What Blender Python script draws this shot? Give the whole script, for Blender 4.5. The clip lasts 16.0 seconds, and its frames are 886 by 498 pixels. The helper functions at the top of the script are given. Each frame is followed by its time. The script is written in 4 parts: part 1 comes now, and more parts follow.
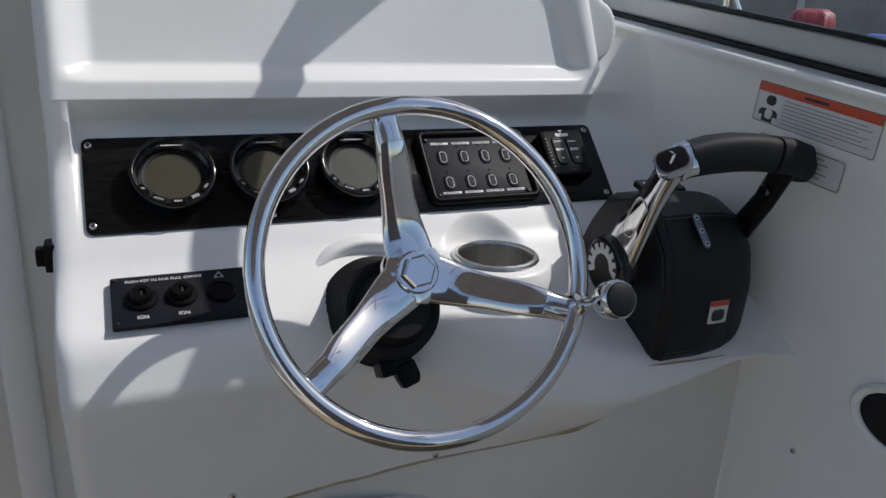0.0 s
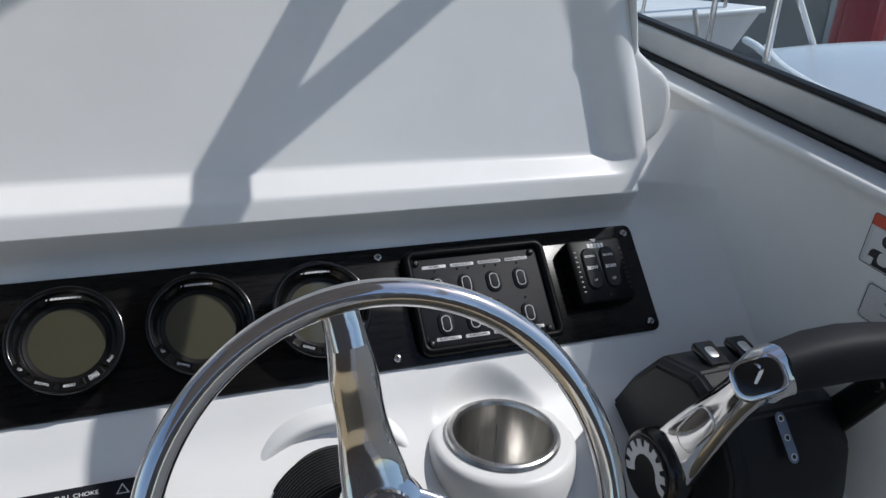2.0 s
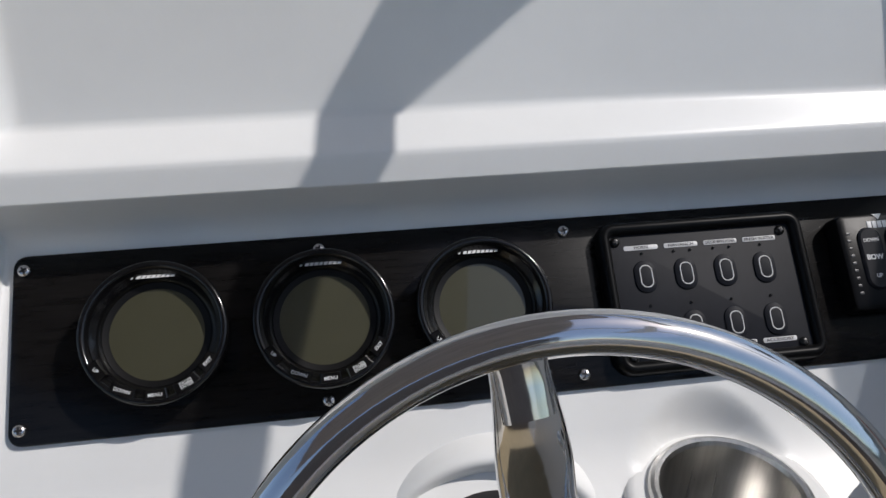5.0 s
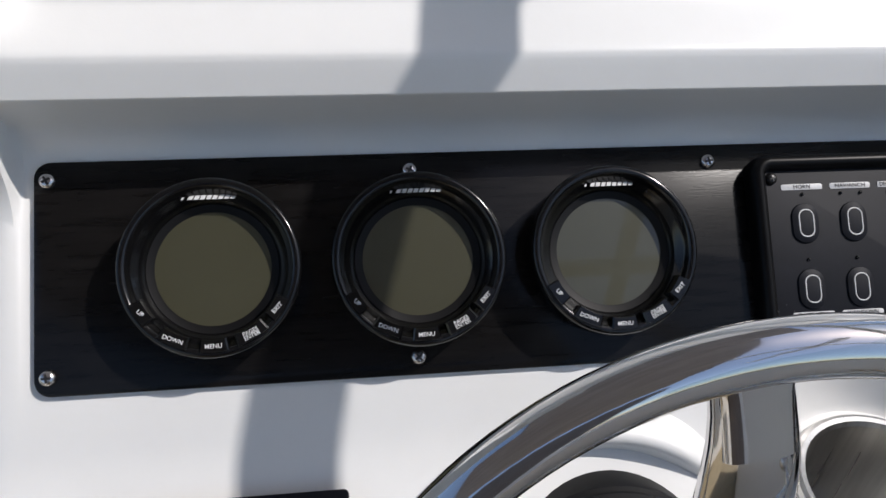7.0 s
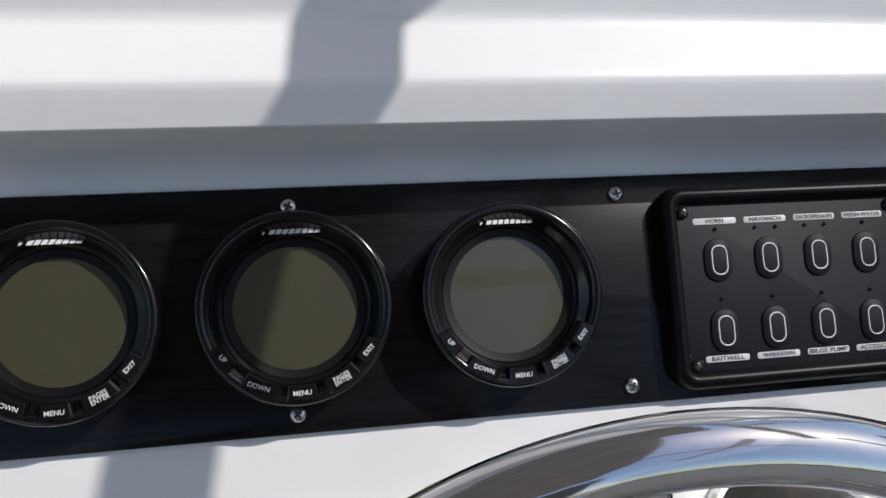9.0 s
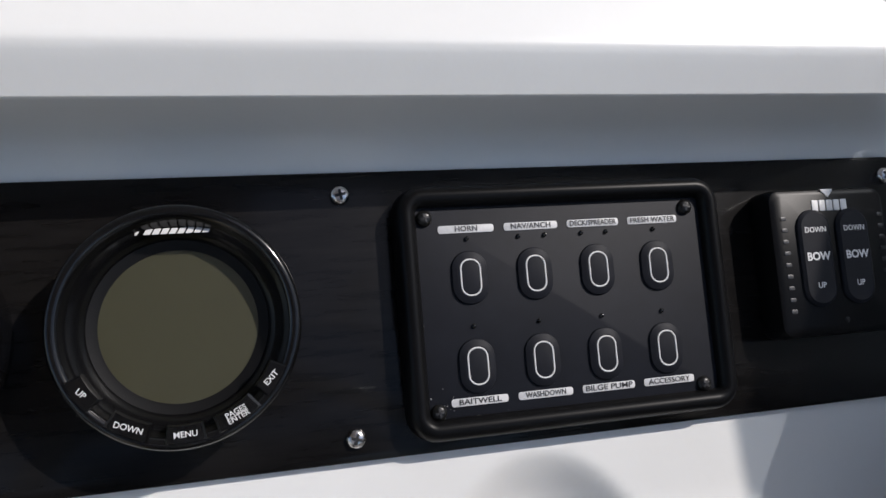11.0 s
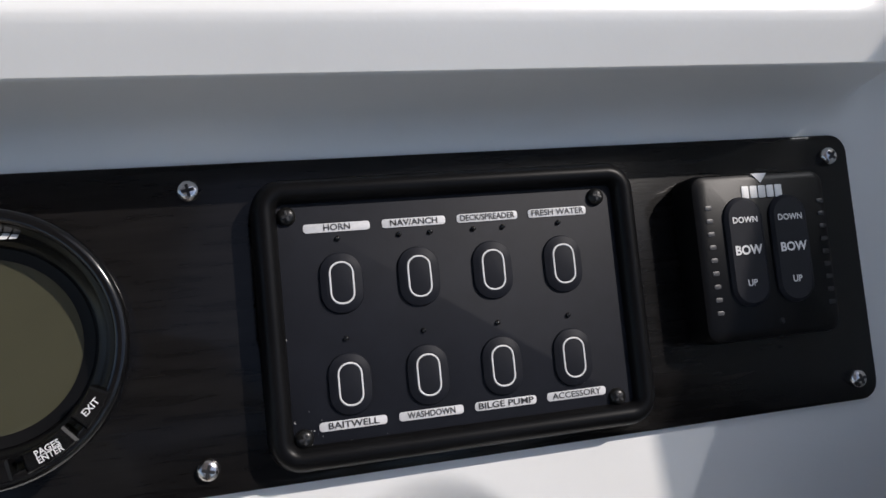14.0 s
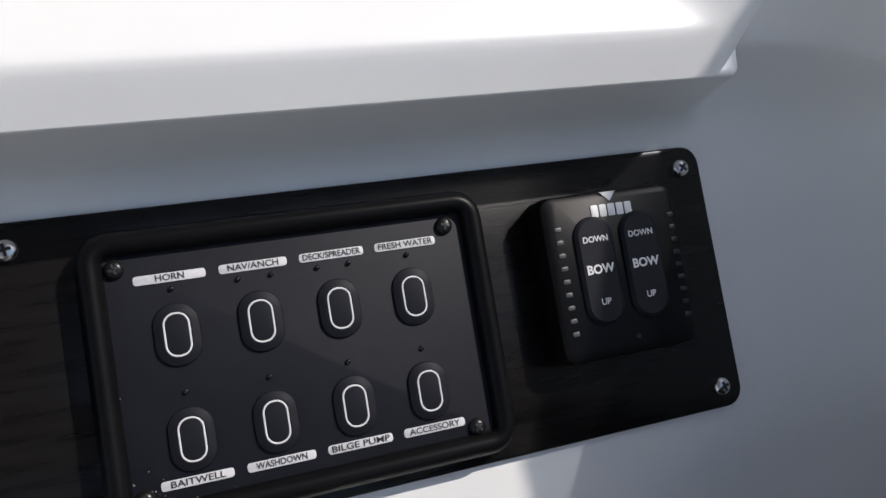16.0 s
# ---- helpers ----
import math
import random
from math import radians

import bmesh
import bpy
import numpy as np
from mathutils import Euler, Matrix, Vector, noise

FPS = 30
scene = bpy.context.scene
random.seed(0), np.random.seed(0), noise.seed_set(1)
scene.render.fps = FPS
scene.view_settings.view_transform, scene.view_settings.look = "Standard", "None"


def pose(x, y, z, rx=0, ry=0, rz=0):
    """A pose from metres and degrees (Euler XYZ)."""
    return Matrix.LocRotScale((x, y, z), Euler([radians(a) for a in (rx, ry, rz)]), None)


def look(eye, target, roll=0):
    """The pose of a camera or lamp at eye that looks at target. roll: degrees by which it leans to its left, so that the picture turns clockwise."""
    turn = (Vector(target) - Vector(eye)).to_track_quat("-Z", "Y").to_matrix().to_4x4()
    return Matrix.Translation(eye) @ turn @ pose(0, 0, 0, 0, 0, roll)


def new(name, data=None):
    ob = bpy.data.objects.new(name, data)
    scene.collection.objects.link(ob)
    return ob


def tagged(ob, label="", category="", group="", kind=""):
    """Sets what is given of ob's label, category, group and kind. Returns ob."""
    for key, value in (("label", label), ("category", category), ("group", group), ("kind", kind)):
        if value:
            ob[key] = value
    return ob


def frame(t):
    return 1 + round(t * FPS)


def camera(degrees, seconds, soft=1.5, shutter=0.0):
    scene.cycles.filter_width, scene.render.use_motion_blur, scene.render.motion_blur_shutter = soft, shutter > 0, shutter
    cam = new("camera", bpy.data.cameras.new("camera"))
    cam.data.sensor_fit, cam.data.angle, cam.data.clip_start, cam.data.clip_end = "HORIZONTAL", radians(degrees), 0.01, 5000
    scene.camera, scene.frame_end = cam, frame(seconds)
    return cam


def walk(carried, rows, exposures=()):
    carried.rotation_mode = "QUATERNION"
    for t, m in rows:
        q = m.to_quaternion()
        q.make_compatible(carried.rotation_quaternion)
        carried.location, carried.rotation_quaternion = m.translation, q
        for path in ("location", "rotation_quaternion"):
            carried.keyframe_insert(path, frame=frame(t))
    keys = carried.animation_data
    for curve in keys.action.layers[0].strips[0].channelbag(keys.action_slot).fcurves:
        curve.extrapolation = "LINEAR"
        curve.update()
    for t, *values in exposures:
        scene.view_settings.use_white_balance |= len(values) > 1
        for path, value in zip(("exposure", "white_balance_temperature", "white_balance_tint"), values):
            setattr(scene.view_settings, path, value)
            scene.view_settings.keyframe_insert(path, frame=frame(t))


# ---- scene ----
cam = camera(60.2, 16.0)
EXPO = [(0, 0.16, 6600, 12), (2.0, 0.18, 6400, 11), (4.5, 0.10, 6600, 12), (8.0, 0.38, 6650, 13), (10.0, 0.32, 6650, 13), (12.5, 0.48, 6800, 14), (14.5, 0.46, 6800, 14), (16.0, 0.50, 6800, 14)]
PATH = [
    (0, (-0.302, -0.049, 1.355), (0.447, 1.689, 0.708), 2.7),
    (0.5, (-0.27, 0.026, 1.377), (0.462, 1.781, 0.758), 3.3),
    (1, (-0.219, 0.112, 1.462), (0.452, 1.851, 0.736), 3.6),
    (1.5, (-0.184, 0.178, 1.488), (0.47, 1.907, 0.723), 3.2),
    (2, (-0.163, 0.231, 1.486), (0.517, 1.939, 0.697), 3.3),
    (2.5, (-0.155, 0.288, 1.486), (0.578, 1.95, 0.649), 4.3),
    (3, (-0.119, 0.304, 1.483), (0.459, 1.923, 0.673), 2.7),
    (3.5, (-0.098, 0.328, 1.482), (0.327, 1.976, 0.638), 0.4),
    (4, (-0.094, 0.365, 1.480), (0.219, 2.005, 0.572), -0.5),
    (4.5, (-0.101, 0.406, 1.460), (0.146, 2.043, 0.528), -0.8),
    (5, (-0.125, 0.444, 1.440), (0.129, 2.065, 0.482), 0.2),
    (5.2, (-0.138, 0.464, 1.432), (0.149, 2.150, 0.396), 1.4),
    (7.5, (-0.176, 0.564, 1.401), (0.055, 2.084, 0.122), 3.1),
    (8, (-0.175, 0.573, 1.395), (0.055, 2.09, 0.112), 2.9),
    (8.5, (-0.161, 0.585, 1.397), (0.117, 2.098, 0.118), 3.9),
    (9, (-0.132, 0.596, 1.402), (0.221, 2.114, 0.149), 5.4),
    (9.5, (-0.088, 0.611, 1.403), (0.311, 2.129, 0.163), 6.4),
    (10, (-0.047, 0.63, 1.394), (0.396, 2.143, 0.164), 7.2),
    (10.2, (-0.038, 0.633, 1.385), (0.458, 2.157, 0.189), 8.3),
    (12.3, (0.046, 0.665, 1.34), (0.547, 2.118, 0.06), 8.7),
    (12.5, (0.047, 0.666, 1.339), (0.552, 2.122, 0.065), 8.7),
    (13, (0.052, 0.667, 1.339), (0.556, 2.127, 0.068), 8.6),
    (13.5, (0.056, 0.671, 1.34), (0.561, 2.131, 0.07), 8.4),
    (14, (0.064, 0.672, 1.343), (0.557, 2.139, 0.076), 7.5),
    (14.5, (0.077, 0.672, 1.346), (0.571, 2.149, 0.091), 6.7),
    (15, (0.089, 0.673, 1.35), (0.621, 2.148, 0.109), 6.5),
    (15.5, (0.102, 0.672, 1.352), (0.674, 2.14, 0.12), 6.4),
    (16, (0.108, 0.672, 1.353), (0.73, 2.111, 0.111), 6.8),
]
walk(cam, [(t, look(eye, target, roll)) for t, eye, target, roll in PATH], EXPO)

# ---- world, sun, exposure ----
SUN = Vector((0.78, -0.12, 1.0)).normalized()
world = bpy.data.worlds.new("sky")
world.use_nodes = True
wn = world.node_tree.nodes
sky = wn.new("ShaderNodeTexSky")
sky.sky_type = "NISHITA"
sky.sun_disc = False
sky.sun_elevation = math.asin(SUN.z)
sky.sun_rotation = math.atan2(SUN.x, SUN.y)
wn["Background"].inputs["Strength"].default_value = 0.122
world.node_tree.links.new(sky.outputs[0], wn["Background"].inputs[0])
scene.world = world
sun_data = bpy.data.lights.new("sun", "SUN")
sun_data.energy, sun_data.angle, sun_data.color = 2.62, radians(0.53), (1.0, 0.975, 0.945)
sun = new("sun", sun_data)
sun.matrix_world = Matrix.Translation((2, 0, 4)) @ SUN.to_track_quat("Z", "Y").to_matrix().to_4x4()


# ---- materials ----
def material(name, color, rough=0.5, metal=0.0, spec=0.5, vary=0.0, scale=30.0, bump=0.0, bump_scale=200.0, coat=0.0, color2=None, stretch=None, rough_vary=0.0):
    m = bpy.data.materials.new(name)
    m.use_nodes = True
    nt = m.node_tree
    b = nt.nodes["Principled BSDF"]
    b.inputs["Base Color"].default_value = (*color, 1)
    b.inputs["Roughness"].default_value = rough
    b.inputs["Metallic"].default_value = metal
    b.inputs["Specular IOR Level"].default_value = spec
    b.inputs["Coat Weight"].default_value = coat
    b.inputs["Coat Roughness"].default_value = 0.06
    tc = nt.nodes.new("ShaderNodeTexCoord")
    src = tc.outputs["Object"]
    if stretch:
        mp = nt.nodes.new("ShaderNodeMapping")
        mp.inputs["Scale"].default_value = stretch
        nt.links.new(src, mp.inputs[0])
        src = mp.outputs[0]
    if vary or color2:
        n = nt.nodes.new("ShaderNodeTexNoise")
        n.inputs["Scale"].default_value = scale
        n.inputs["Detail"].default_value = 8
        n.inputs["Roughness"].default_value = 0.62
        nt.links.new(src, n.inputs["Vector"])
        r = nt.nodes.new("ShaderNodeValToRGB")
        r.color_ramp.elements[0].position, r.color_ramp.elements[1].position = 0.32, 0.7
        lo = color2 or [c * (1 - vary) for c in color]
        r.color_ramp.elements[0].color, r.color_ramp.elements[1].color = (*lo, 1), (*color, 1)
        nt.links.new(n.outputs[0], r.inputs[0])
        nt.links.new(r.outputs[0], b.inputs["Base Color"])
    if rough_vary:
        n2 = nt.nodes.new("ShaderNodeTexNoise")
        n2.inputs["Scale"].default_value = scale * 0.7
        n2.inputs["Detail"].default_value = 5
        nt.links.new(src, n2.inputs["Vector"])
        mr = nt.nodes.new("ShaderNodeMapRange")
        mr.inputs["To Min"].default_value, mr.inputs["To Max"].default_value = rough - rough_vary, rough + rough_vary
        nt.links.new(n2.outputs[0], mr.inputs["Value"])
        nt.links.new(mr.outputs[0], b.inputs["Roughness"])
    if bump:
        n3 = nt.nodes.new("ShaderNodeTexNoise")
        n3.inputs["Scale"].default_value = bump_scale
        n3.inputs["Detail"].default_value = 3
        nt.links.new(src, n3.inputs["Vector"])
        bp = nt.nodes.new("ShaderNodeBump")
        bp.inputs["Strength"].default_value = bump
        bp.inputs["Distance"].default_value = 0.001
        nt.links.new(n3.outputs[0], bp.inputs["Height"])
        nt.links.new(bp.outputs[0], b.inputs["Normal"])
    return m


def glass(name, tint):
    m = bpy.data.materials.new(name)
    m.use_nodes = True
    nt = m.node_tree
    nt.nodes.remove(nt.nodes["Principled BSDF"])
    clear, shine, mix, fres = (nt.nodes.new(k) for k in ("ShaderNodeBsdfTransparent", "ShaderNodeBsdfGlossy", "ShaderNodeMixShader", "ShaderNodeFresnel"))
    clear.inputs[0].default_value = (*tint, 1)
    shine.inputs["Roughness"].default_value = 0.0
    fres.inputs[0].default_value = 1.3
    nt.links.new(fres.outputs[0], mix.inputs[0])
    nt.links.new(clear.outputs[0], mix.inputs[1])
    nt.links.new(shine.outputs[0], mix.inputs[2])
    nt.links.new(mix.outputs[0], nt.nodes["Material Output"].inputs[0])
    return m


GELCOAT = material("white_gelcoat", (0.845, 0.845, 0.83), 0.36, vary=0.05, scale=9, bump=0.035, bump_scale=420, coat=0.12, rough_vary=0.06)
GELCOAT_MATT = material("white_gelcoat_grained", (0.77, 0.76, 0.72), 0.42, vary=0.08, scale=7, bump=0.07, bump_scale=500)
WOOD = material("black_wood_laminate", (0.0108, 0.0099, 0.0098), 0.18, spec=0.18, color2=(0.0040, 0.0037, 0.0037), scale=7, stretch=(3, 28, 28), coat=0.05, bump=0.025, bump_scale=40)
BLACK = material("black_plastic", (0.005, 0.005, 0.0055), 0.36, spec=0.13, vary=0.25, scale=60, bump=0.02, bump_scale=900)
BLACK_GLOSS = material("gloss_black_plastic", (0.010, 0.010, 0.011), 0.2, vary=0.2, scale=40)
BEZEL = material("bezel_plastic", (0.0045, 0.0045, 0.005), 0.15, spec=0.45, vary=0.2, scale=90, rough_vary=0.05)
DUSTY = material("dusty_black", (0.20, 0.20, 0.20), 0.5, spec=0.2, color2=(0.004, 0.004, 0.0045), scale=900)
for e, p in zip(DUSTY.node_tree.nodes["Color Ramp"].color_ramp.elements, (0.71, 0.77)):
    e.position = p
PANEL_BLACK = material("satin_black_panel", (0.0105, 0.0118, 0.0170), 0.55, spec=0.18, vary=0.25, scale=70, bump=0.05, bump_scale=1500)
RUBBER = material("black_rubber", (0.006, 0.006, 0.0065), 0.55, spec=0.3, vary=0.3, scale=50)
GREY_PLASTIC = material("charcoal_plastic", (0.0095, 0.010, 0.012), 0.45, spec=0.3, vary=0.2, scale=50, bump=0.1, bump_scale=900)
GRIP = material("charcoal_soft_grip", (0.017, 0.018, 0.021), 0.62, spec=0.22, vary=0.25, scale=45, bump=0.15, bump_scale=1100)
CHROME = material("polished_stainless", (0.70, 0.69, 0.69), 0.075, 1.0, vary=0.04, scale=20, rough_vary=0.03, bump=0.35, bump_scale=22)
STEEL = material("brushed_stainless", (0.70, 0.69, 0.67), 0.30, 1.0, vary=0.22, scale=160, stretch=(1, 1, 0.05), rough_vary=0.08)
SCREW = material("screw_steel", (0.7, 0.67, 0.66), 0.22, 1.0, vary=0.15, scale=300)
BLACK_SCREW = material("black_screw", (0.02, 0.02, 0.02), 0.3, 0.6)
LCD = material("olive_lcd", (0.053, 0.052, 0.030), 0.4, spec=0.3, vary=0.06, scale=40, coat=1.0)
LCD.node_tree.nodes["Principled BSDF"].inputs["Coat Roughness"].default_value = 0.03
INK = material("white_ink", (0.72, 0.72, 0.72), 0.5, vary=0.08, scale=900)
LED_DIM = material("unlit_indicator", (0.055, 0.055, 0.058), 0.4)
LED_FAINT = material("faint_indicator", (0.014, 0.014, 0.015), 0.4)
GREY_INK = material("grey_ink", (0.30, 0.31, 0.32), 0.5)
DARK_INK = material("dark_ink", (0.02, 0.02, 0.022), 0.5)
SALT = material("dried_salt", (0.30, 0.30, 0.30), 0.7, vary=0.4, scale=900)
LABEL_WHITE = material("label_white", (0.66, 0.66, 0.67), 0.45, vary=0.12, scale=500)
RED = material("orange_red_ink", (0.62, 0.085, 0.035), 0.45, vary=0.12, scale=120)
ALU = material("grey_painted_aluminium", (0.43, 0.44, 0.44), 0.38, 0.3, vary=0.08, scale=40)
SEAL = material("yellowed_sealant", (0.30, 0.25, 0.13), 0.7, color2=(0.50, 0.46, 0.36), scale=25)
RUST = material("rust_stain", (0.42, 0.20, 0.12), 0.7, color2=(0.62, 0.50, 0.44), scale=30)
BLUE_INK = material("blue_ink", (0.16, 0.21, 0.30), 0.35)
SOLE = material("tan_sole", (0.38, 0.315, 0.20), 0.75, vary=0.2, scale=6)
ROOF = material("grey_canvas", (0.50, 0.47, 0.48), 0.85, vary=0.25, scale=5)
DARK_SCREEN = material("dark_aft_screen", (0.20, 0.17, 0.155), 0.85, vary=0.3, scale=6)
GLASS = glass("windscreen_glass", (0.80, 0.86, 0.86))
# half-clear tint for the added pane that dims the sun
SUN_DIMMER = glass("sun_dimming_tint", (0.42, 0.44, 0.46))


# ---- mesh helpers ----
def smooth(a, b, x):
    t = max(0.0, min(1.0, (x - a) / (b - a)))
    return t * t * (3 - 2 * t)


def finish(bm, mat, name, shade=True, angle=35):
    bmesh.ops.recalc_face_normals(bm, faces=bm.faces)
    me = bpy.data.meshes.new(name)
    bm.to_mesh(me)
    bm.free()
    me.materials.append(mat)
    if shade:
        me.shade_smooth()
        me.set_sharp_from_angle(angle=radians(angle))
    return me


def thing(name, label, category, m=None, group="", kind=""):
    ob = new(name)
    ob.empty_display_size = 0.02
    if m is not None:
        ob.matrix_world = m
    return tagged(ob, label, category, group, kind)


def part(name, bm, mat, parent, label="", m=None, shade=True, angle=35):
    """Links bm as one mesh under parent; m places it in the parent's own axes."""
    me = bm if isinstance(bm, bpy.types.Mesh) else finish(bm, mat, name, shade, angle)
    ob = new(name, me)
    ob.parent = parent
    if m is not None:
        ob.matrix_basis = m
    return tagged(ob, label)


def solo(name, bm, mat, label, category, m=None, group="", kind="", angle=35):
    ob = new(name, finish(bm, mat, name, True, angle))
    if m is not None:
        ob.matrix_world = m
    return tagged(ob, label, category, group, kind)


def outline(w, h, r, n=6):
    pts = []
    for cx, cy, a0 in ((w / 2 - r, h / 2 - r, 0), (-w / 2 + r, h / 2 - r, 90), (-w / 2 + r, -h / 2 + r, 180), (w / 2 - r, -h / 2 + r, 270)):
        for i in range(n + 1):
            a = radians(a0 + 90 * i / n)
            pts.append((cx + r * math.cos(a), cy + r * math.sin(a)))
    return pts


def stack(bm, layers):
    """Joins outlines of equal length, each ([(x, y)...], z), into a closed skin."""
    rings = [[bm.verts.new((x, y, z)) for x, y in pts] for pts, z in layers]
    n = len(rings[0])
    for a, b in zip(rings, rings[1:]):
        for i in range(n):
            bm.faces.new((a[i], a[(i + 1) % n], b[(i + 1) % n], b[i]))
    bm.faces.new(rings[0][::-1])
    bm.faces.new(rings[-1])
    return bm


def slab(w, h, t, r=0.004, bevel=0.001, z0=0.0, n=6):
    """A plate with rounded corners and a softened upper edge."""
    r2 = max(r - bevel, 0.0002)
    return stack(bmesh.new(), [(outline(w, h, r, n), z0), (outline(w, h, r, n), z0 + t - bevel),
                               (outline(w - 0.6 * bevel, h - 0.6 * bevel, max(r - 0.3 * bevel, 0.0002), n), z0 + t - 0.3 * bevel),
                               (outline(w - 2 * bevel, h - 2 * bevel, r2, n), z0 + t)])


def rim(w, h, r, width, z_low, z_high, n=6):
    """A raised frame with a rounded section."""
    bm = bmesh.new()
    rows = []
    k = 8
    for i in range(k + 1):
        a = math.pi * i / k
        off = width * (0.5 - 0.5 * math.cos(a))
        z = z_low + (z_high - z_low) * min(1.0, math.sin(a) ** 0.6 if 0 < i < k else 0)
        rows.append([bm.verts.new((x, y, z)) for x, y in outline(w - 2 * off, h - 2 * off, max(r - off, 0.0006), n)])
    m = len(rows[0])
    for a, b in zip(rows, rows[1:]):
        for i in range(m):
            bm.faces.new((a[i], a[(i + 1) % m], b[(i + 1) % m], b[i]))
    for i in range(m):
        bm.faces.new((rows[-1][i], rows[-1][(i + 1) % m], rows[0][(i + 1) % m], rows[0][i]))
    return bm


def lathe(profile, n=48, cap=True):
    """Turns (radius, z) points round the z axis."""
    bm = bmesh.new()
    rings = []
    for r, z in profile:
        rings.append([bm.verts.new((r * math.cos(2 * math.pi * i / n), r * math.sin(2 * math.pi * i / n), z)) for i in range(n)] if r > 1e-6 else [bm.verts.new((0, 0, z))])
    for a, b in zip(rings, rings[1:]):
        for i in range(n):
            j = (i + 1) % n
            if len(a) == 1 and len(b) > 1:
                bm.faces.new((a[0], b[j], b[i]))
            elif len(b) == 1 and len(a) > 1:
                bm.faces.new((a[i], a[j], b[0]))
            elif len(a) > 1:
                bm.faces.new((a[i], a[j], b[j], b[i]))
    if cap:
        for ring, flip in ((rings[0], True), (rings[-1], False)):
            if len(ring) > 1:
                bm.faces.new(ring[::-1] if flip else ring)
    return bm


def sweep(points, sections, up=(0, 0, 1), closed=False, power=2.0, n=20):
    """A skin along points with elliptic (half-width, half-height) sections; a power above 2 squares them off."""
    bm = bmesh.new()
    pts = [Vector(p) for p in points]
    rings = []
    for i, p in enumerate(pts):
        if closed:
            d = pts[(i + 1) % len(pts)] - pts[i - 1]
        else:
            d = pts[min(i + 1, len(pts) - 1)] - pts[max(i - 1, 0)]
        d.normalize()
        side = d.cross(Vector(up)).normalized()
        top = side.cross(d).normalized()
        a, b = sections[i] if isinstance(sections, list) else sections
        ring = []
        for k in range(n):
            c, s = math.cos(2 * math.pi * k / n), math.sin(2 * math.pi * k / n)
            e = 2 / power
            ring.append(bm.verts.new(p + side * a * math.copysign(abs(c) ** e, c) + top * b * math.copysign(abs(s) ** e, s)))
        rings.append(ring)
    pairs = list(zip(rings, rings[1:] + ([rings[0]] if closed else [])))
    for a, b in pairs:
        for k in range(n):
            bm.faces.new((a[k], a[(k + 1) % n], b[(k + 1) % n], b[k]))
    if not closed:
        bm.faces.new(rings[0][::-1])
        bm.faces.new(rings[-1])
    return bm


def block(x0, x1, y0, y1, z0, z1, bevel=0.0, seg=3):
    bm = bmesh.new()
    bmesh.ops.create_cube(bm, size=1)
    for v in bm.verts:
        v.co = Vector(((x0 + x1) / 2 + v.co.x * (x1 - x0), (y0 + y1) / 2 + v.co.y * (y1 - y0), (z0 + z1) / 2 + v.co.z * (z1 - z0)))
    if bevel:
        bmesh.ops.bevel(bm, geom=bm.edges, offset=bevel, segments=seg, affect="EDGES", profile=0.6)
    return bm


def prism(poly, axis, a, b, bevel=0.0, seg=3):
    """Extrudes a polygon from a to b along axis ('x': poly is (y, z); 'y': (x, z); 'z': (x, y))."""
    bm = bmesh.new()
    put = {"x": lambda p, c: (c, p[0], p[1]), "y": lambda p, c: (p[0], c, p[1]), "z": lambda p, c: (p[0], p[1], c)}[axis]
    lo, hi = [bm.verts.new(put(p, a)) for p in poly], [bm.verts.new(put(p, b)) for p in poly]
    n = len(poly)
    bm.faces.new(lo[::-1])
    bm.faces.new(hi)
    for i in range(n):
        bm.faces.new((lo[i], lo[(i + 1) % n], hi[(i + 1) % n], hi[i]))
    if bevel:
        bmesh.ops.recalc_face_normals(bm, faces=bm.faces)
        bmesh.ops.bevel(bm, geom=bm.edges, offset=bevel, segments=seg, affect="EDGES", profile=0.6)
    return bm


def grid(rows):
    bm = bmesh.new()
    vs = [[bm.verts.new(p) for p in row] for row in rows]
    for a, b in zip(vs, vs[1:]):
        for i in range(len(a) - 1):
            bm.faces.new((a[i], a[i + 1], b[i + 1], b[i]))
    return bm


def words(text, size, mat, parent, m, name="lettering", width=None, shear=0.0, bold=0.0, label=""):
    """Flat lettering in the built-in font, centred on m, as a mesh."""
    cu = bpy.data.curves.new("letters", "FONT")
    cu.body, cu.size, cu.align_x, cu.align_y = text, size, "CENTER", "CENTER"
    cu.shear, cu.offset, cu.resolution_u = shear, bold, 3
    cu.space_line = 0.8
    tmp = bpy.data.objects.new("letters", cu)
    scene.collection.objects.link(tmp)
    bpy.context.view_layer.update()
    me = bpy.data.meshes.new_from_object(tmp.evaluated_get(bpy.context.evaluated_depsgraph_get()))
    bpy.data.objects.remove(tmp)
    bpy.data.curves.remove(cu)
    me.name = name
    me.materials.clear()
    me.materials.append(mat)
    if width:
        span = max(v.co.x for v in me.vertices) - min(v.co.x for v in me.vertices)
        for v in me.vertices:
            v.co.x *= width / span
    return part(name, me, mat, parent, label, m)


def bar(w, h, mat, parent, m, name="printed_bar", t=0.0003, r=None):
    return part(name, slab(w, h, t, min(w, h) * 0.3 if r is None else r, t * 0.3, n=2), mat, parent, "", m)


T = Matrix.Translation


